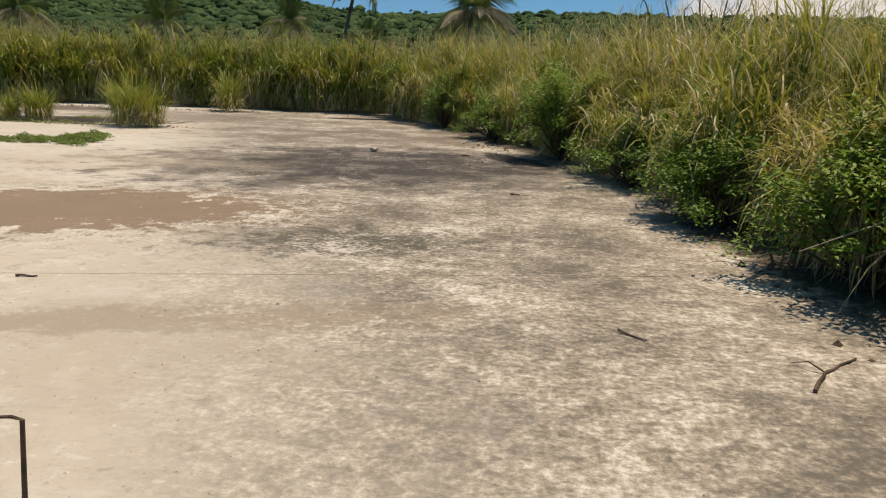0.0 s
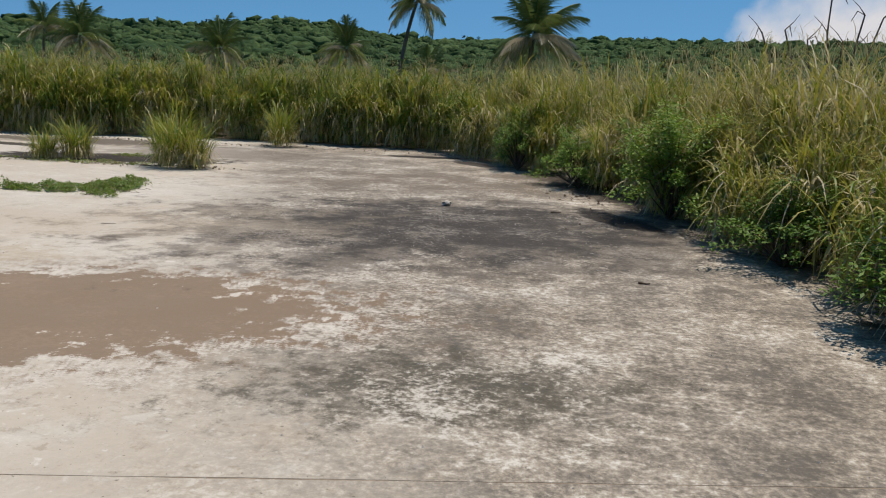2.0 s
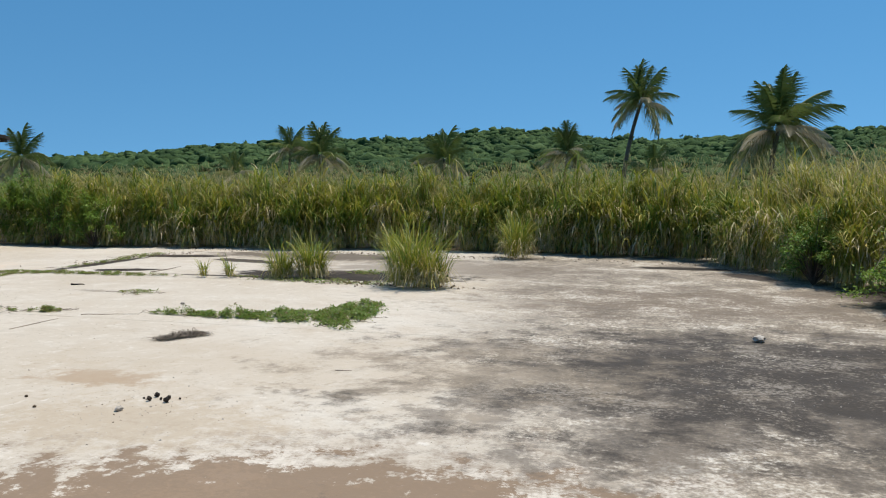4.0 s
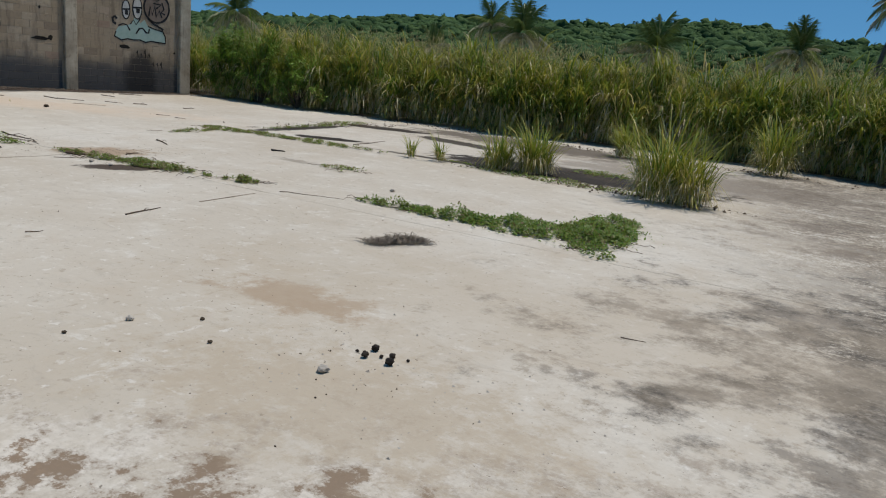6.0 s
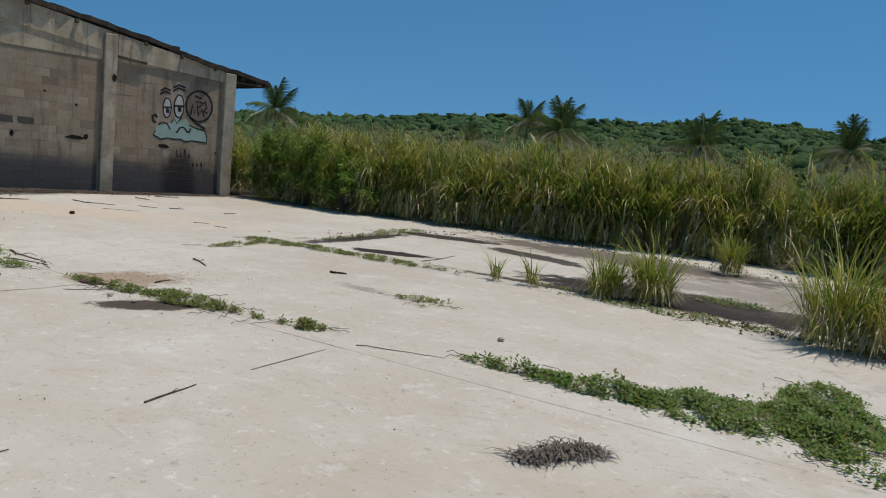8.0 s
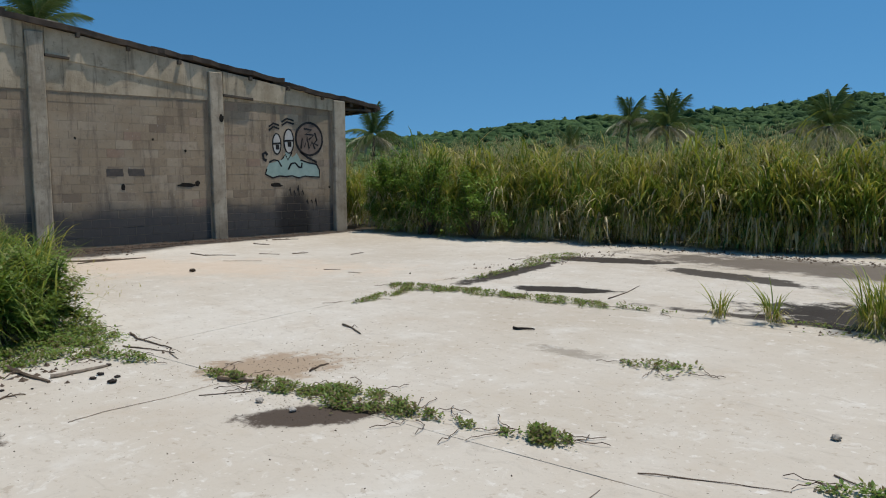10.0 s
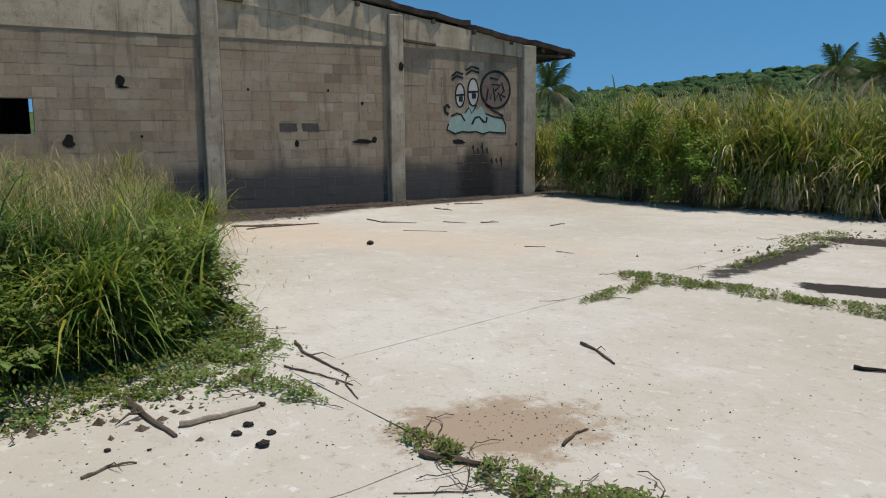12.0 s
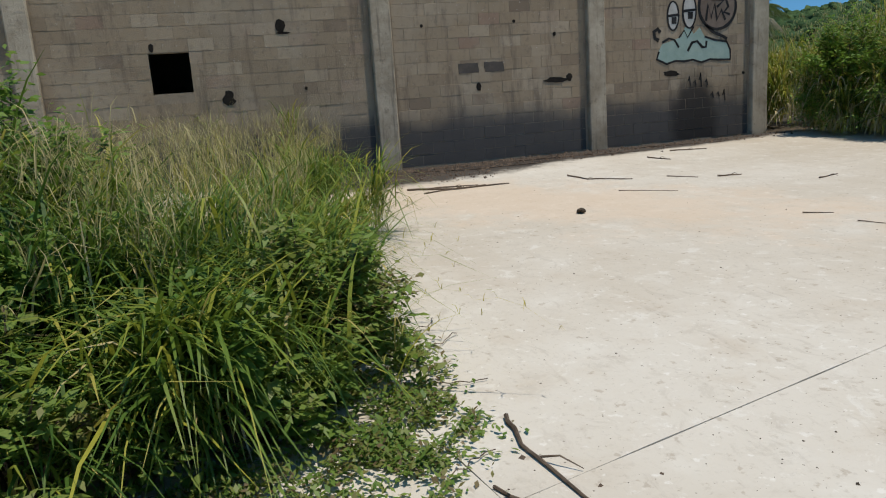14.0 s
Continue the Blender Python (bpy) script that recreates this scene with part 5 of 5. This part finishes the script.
for pts, r in (([(-22.7, 12.9), (-22.3, 13.5), (-22.3, 14.3)], 0.03), ([(-22.6, 13.2), (-22.5, 13.9)], 0.022), ([(-22.2, 13.0), (-22.45, 14.0)], 0.018), ([(-24.4, 14.6), (-24.3, 15.9)], 0.02),
               ([(-24.9, 15.5), (-24.75, 17.0)], 0.026), ([(-24.8, 13.6), (-24.2, 14.8)], 0.022), ([(-25.0, 18.0), (-24.8, 19.3)], 0.02), ([(-24.6, 16.9), (-24.5, 17.8)], 0.015)):
    stick(pts, r, "dark fallen branch in the litter under the wall", twig=(0.14, 0.1), name="branch")
stick([(-9.12, 9.66), (-9.27, 10.09)], 0.012, "thin straight twig on the pale slab", twig=(0.04, 0.05))
stick([(-9.37, 10.58), (-9.54, 11.40)], 0.008, "long thin dry stalk on the slab", PALE_STICK)
stick([(-9.53, 11.72), (-9.2, 11.9), (-8.86, 12.05)], 0.008, "thin dry runner leading to the vine")
stick([(-8.80, 12.42), (-8.42, 12.28)], 0.009, "thin dry twig by the vine")
stick([(-14.6, 10.95), (-14.3, 11.08), (-14.0, 11.18)], 0.014, "dry root in the slab joint")
stick([(-4.74, 10.27), (-4.60, 10.32)], 0.006, "tiny dry twig on the slab")
stick([(-8.86, 8.70), (-8.83, 8.82)], 0.009, "tiny dark twig on the slab")
stick([(2.17, 3.92), (2.30, 4.16), (2.53, 4.38)], 0.018, "bent brown stick on the rough slab", twig=(-0.12, 0.10))
stick([(1.42, 4.60), (1.54, 4.46)], 0.014, "small dark twig on the rough slab")
stick([(-2.15, 4.99), (-2.02, 5.0)], 0.016, "short dark twig by the slab joint")
stick([(0.84, 9.15), (0.94, 9.15)], 0.020, "curled brown dead leaf on the slab", name="dead_leaf")
stick([(0.05, 13.0), (0.18, 13.08)], 0.02, "dark twig on the stained slab")


def lump(x, y, r, label, material, name, group, flat=0.7):
    bm = bmesh.new()
    bmesh.ops.create_icosphere(bm, subdivisions=2, radius=r)
    for v in bm.verts:
        v.co *= 1 + 0.5 * noise.noise(v.co * (1.6 / r) + Vector((x * 7, y * 7, 0)))
        v.co.z *= flat
    low = min(v.co.z for v in bm.verts)
    bmesh.ops.translate(bm, verts=bm.verts, vec=(0, 0, -low))
    ob = part(name, bm, material, None)
    ob.location = (x, y, 0)
    ob.rotation_euler.z = x * 13.7
    return tagged(ob, label, group.split(" ")[0], group)


for x, y, r in ((-5.51, 8.95, 0.036), (-5.48, 8.84, 0.032), (-5.33, 8.86, 0.036), (-5.38, 8.94, 0.028), (-5.42, 8.90, 0.018), (-5.30, 8.97, 0.015), (-5.56, 8.87, 0.015)):
    lump(x, y, r * 0.6, "charred lump of wood from an old fire", COAL, "charcoal", "charcoal of a dead fire", 0.85)
for x, y, r in ((-13.59, 10.33, 0.032), (-13.37, 10.40, 0.045), (-13.68, 10.42, 0.034), (-13.51, 10.49, 0.03), (-13.72, 9.72, 0.022), (-13.62, 9.9, 0.014), (-13.95, 10.58, 0.03)):
    lump(x, y, r * 0.85, "flat charred flake of wood on the pale slab", COAL, "clod", "clods beside the grass", 0.38)
for x, y, r, m in ((-6.66, 8.25, 0.022, STONE), (-6.44, 8.55, 0.013, GRIT), (-6.12, 8.37, 0.013, GRIT), (-6.67, 7.90, 0.012, GRIT), (-19.52, 13.95, 0.05, GRIT), (-9.0, 13.0, 0.03, STONE), (-5.48, 8.55, 0.03, STONE),
                   (-1.38, 13.15, 0.06, STONE), (-12.1, 10.95, 0.03, STONE), (-11.75, 11.0, 0.025, STONE)):
    lump(x, y, r, "small loose stone lying on the slab", m, "stone", "stones on the slabs", 0.6)

# mat of dried fibre
n = 900
t = u(-1, 1, n)
mx = 0.10 * t + RNG.normal(0, 0.045, n)
my = 0.23 * t + RNG.normal(0, 0.035, n)
v, f, hv = blades(np.column_stack([mx, my, np.abs(RNG.normal(0.012, 0.016, n)) * (1.2 - t * t)]), u(0, 6.28, n), u(0.04, 0.10, n), u(0.004, 0.011, n), u(0.9, 1.4, n), u(0.88, 1.02, n), u(0, 1, n))
fibre = new("fibre_mat", quads_mesh("fibre_mat", v, f, DRY_FIBRE, hv))
fibre.location = (-7.14, 10.98, 0)
tagged(fibre, "grey-brown clump of matted dry fibre on the slab", "fibre mat")


def scatter(name, spots, count, lo, hi, material, label, category):
    """Grit and crumbs too small to pick apart, strewn over ellipses (x, y, rx, ry, weight)."""
    ws = np.array([s[4] for s in spots], float)
    S = np.array([s[:4] for s in spots])[RNG.choice(len(spots), count, p=ws / ws.sum())]
    x, y = S[:, 0] + RNG.normal(0, 0.5, count) * S[:, 2], S[:, 1] + RNG.normal(0, 0.5, count) * S[:, 3]
    s = lo + (hi - lo) * u(0, 1, count) ** 3
    shape = np.array([(1, 0, 0), (0, 1, 0), (-1, 0, 0), (0, -1, 0), (0, 0, 0.9)])
    tri = np.array([(0, 1, 4), (1, 2, 4), (2, 3, 4), (3, 0, 4)])
    v = shape[None] * s[:, None, None] * RNG.uniform(0.5, 1.5, (count, 5, 1))
    v = v + np.column_stack([x, y, np.zeros(count)])[:, None, :]
    f = tri[None] + (np.arange(count) * 5)[:, None, None]
    me = bpy.data.meshes.new(name)
    me.from_pydata(v.reshape(-1, 3).tolist(), [], f.reshape(-1, 3).tolist())
    me.materials.append(material)
    return tagged(new(name, me), label, category, kind="stuff")


scatter("grit", [(-12.75, 11.75, 0.7, 0.8, 6), (-13.0, 12.2, 2.5, 2.0, 3), (-12.0, 11.0, 0.7, 0.25, 3), (-13.5, 10.2, 0.8, 1.0, 2), (-17.5, 14.5, 6, 5, 5), (-8.5, 10.5, 5, 3, 2), (-5.4, 8.6, 0.7, 0.6, 1), (-12.8, 9.25, 0.5, 0.25, 2)],
        1900, 0.002, 0.008, GRIT, "dark crumbs and grit strewn over the slabs", "grit")
scatter("leaf_litter", [(-25.0, 15.5, 0.55, 4.5, 12), (-24.2, 13.6, 0.9, 1.2, 4), (-25.1, 19.5, 0.4, 2.2, 3), (-14.4, 9.9, 0.6, 1.2, 1), (-8.2, 16.3, 2.0, 0.3, 3), (2.75, 8.0, 0.3, 4.0, 1.5), (0.5, 16.5, 0.5, 3.0, 1.5), (-12, 22.4, 9, 0.5, 5), (-16.2, 19.5, 0.5, 2.0, 2)],
        8000, 0.005, 0.034, STICK, "brown leaf litter gathered along the edges", "leaf litter")
scatter("concrete_crumbs", [(0.5, 6.0, 2.2, 3.0, 5), (-1.2, 11.5, 3.0, 2.5, 3), (-5.0, 8.8, 1.0, 0.8, 1)], 1400, 0.003, 0.010, STONE, "loose crumbs of flaking concrete", "crumbs")

# ---- wall blocks, laid in running bond ----
shapes = {}


def block_mesh(w, h):
    key = (round(w, 3), round(h, 3))
    if key not in shapes:
        bm = box_bm(-0.02, -w / 2, -h / 2, 0.03, w / 2, h / 2)
        bmesh.ops.bevel(bm, geom=[e for e in bm.edges if all(q.co.x > 0 for q in e.verts)], offset=0.0025, segments=1, affect='EDGES')
        me = bpy.data.meshes.new("concrete_block")
        bm.to_mesh(me)
        bm.free()
        me.materials.append(BLOCK)
        shapes[key] = me
    return shapes[key]


BAYS = [(Y0 + 0.02, 7.66), (8.04, 13.18), (13.62, 17.30), (17.74, 21.02)]
rest = bmesh.new()
made = 0
dice = random.Random(4)
for ya, yb in BAYS:
    for row in range(17):
        z = 0.02 + 0.2 * row + 0.1
        y = ya - (0.2 if row % 2 else 0.0)
        while y < yb - 0.03:
            a, b = max(y, ya) + 0.003, min(y + 0.4, yb) - 0.003
            y += 0.4
            if b - a < 0.05:
                continue
            if a < WIN[2] and b > WIN[0] and z + 0.1 > WIN[1] and z - 0.1 < WIN[3]:
                if a < WIN[0] - 0.05:
                    b = WIN[0]
                elif b > WIN[2] + 0.05:
                    a = WIN[2]
                else:
                    continue
            proud = dice.uniform(-0.003, 0.002)
            near = ya > 13 and (row >= 2) and made < 300
            if near:
                ob = new("concrete_block", block_mesh(b - a, 0.195))
                ob.parent = front_wall
                ob.location = INV @ Vector((WX - 0.03 + proud, (a + b) / 2, z))
                made += 1
            else:
                box(rest, WX - 0.05, a, z - 0.0965, WX + proud, b, z + 0.0965)
blocks_rest = bpart("concrete_block_rest", rest, BLOCK_REST, front_wall)
tagged(blocks_rest, kind="stuff")
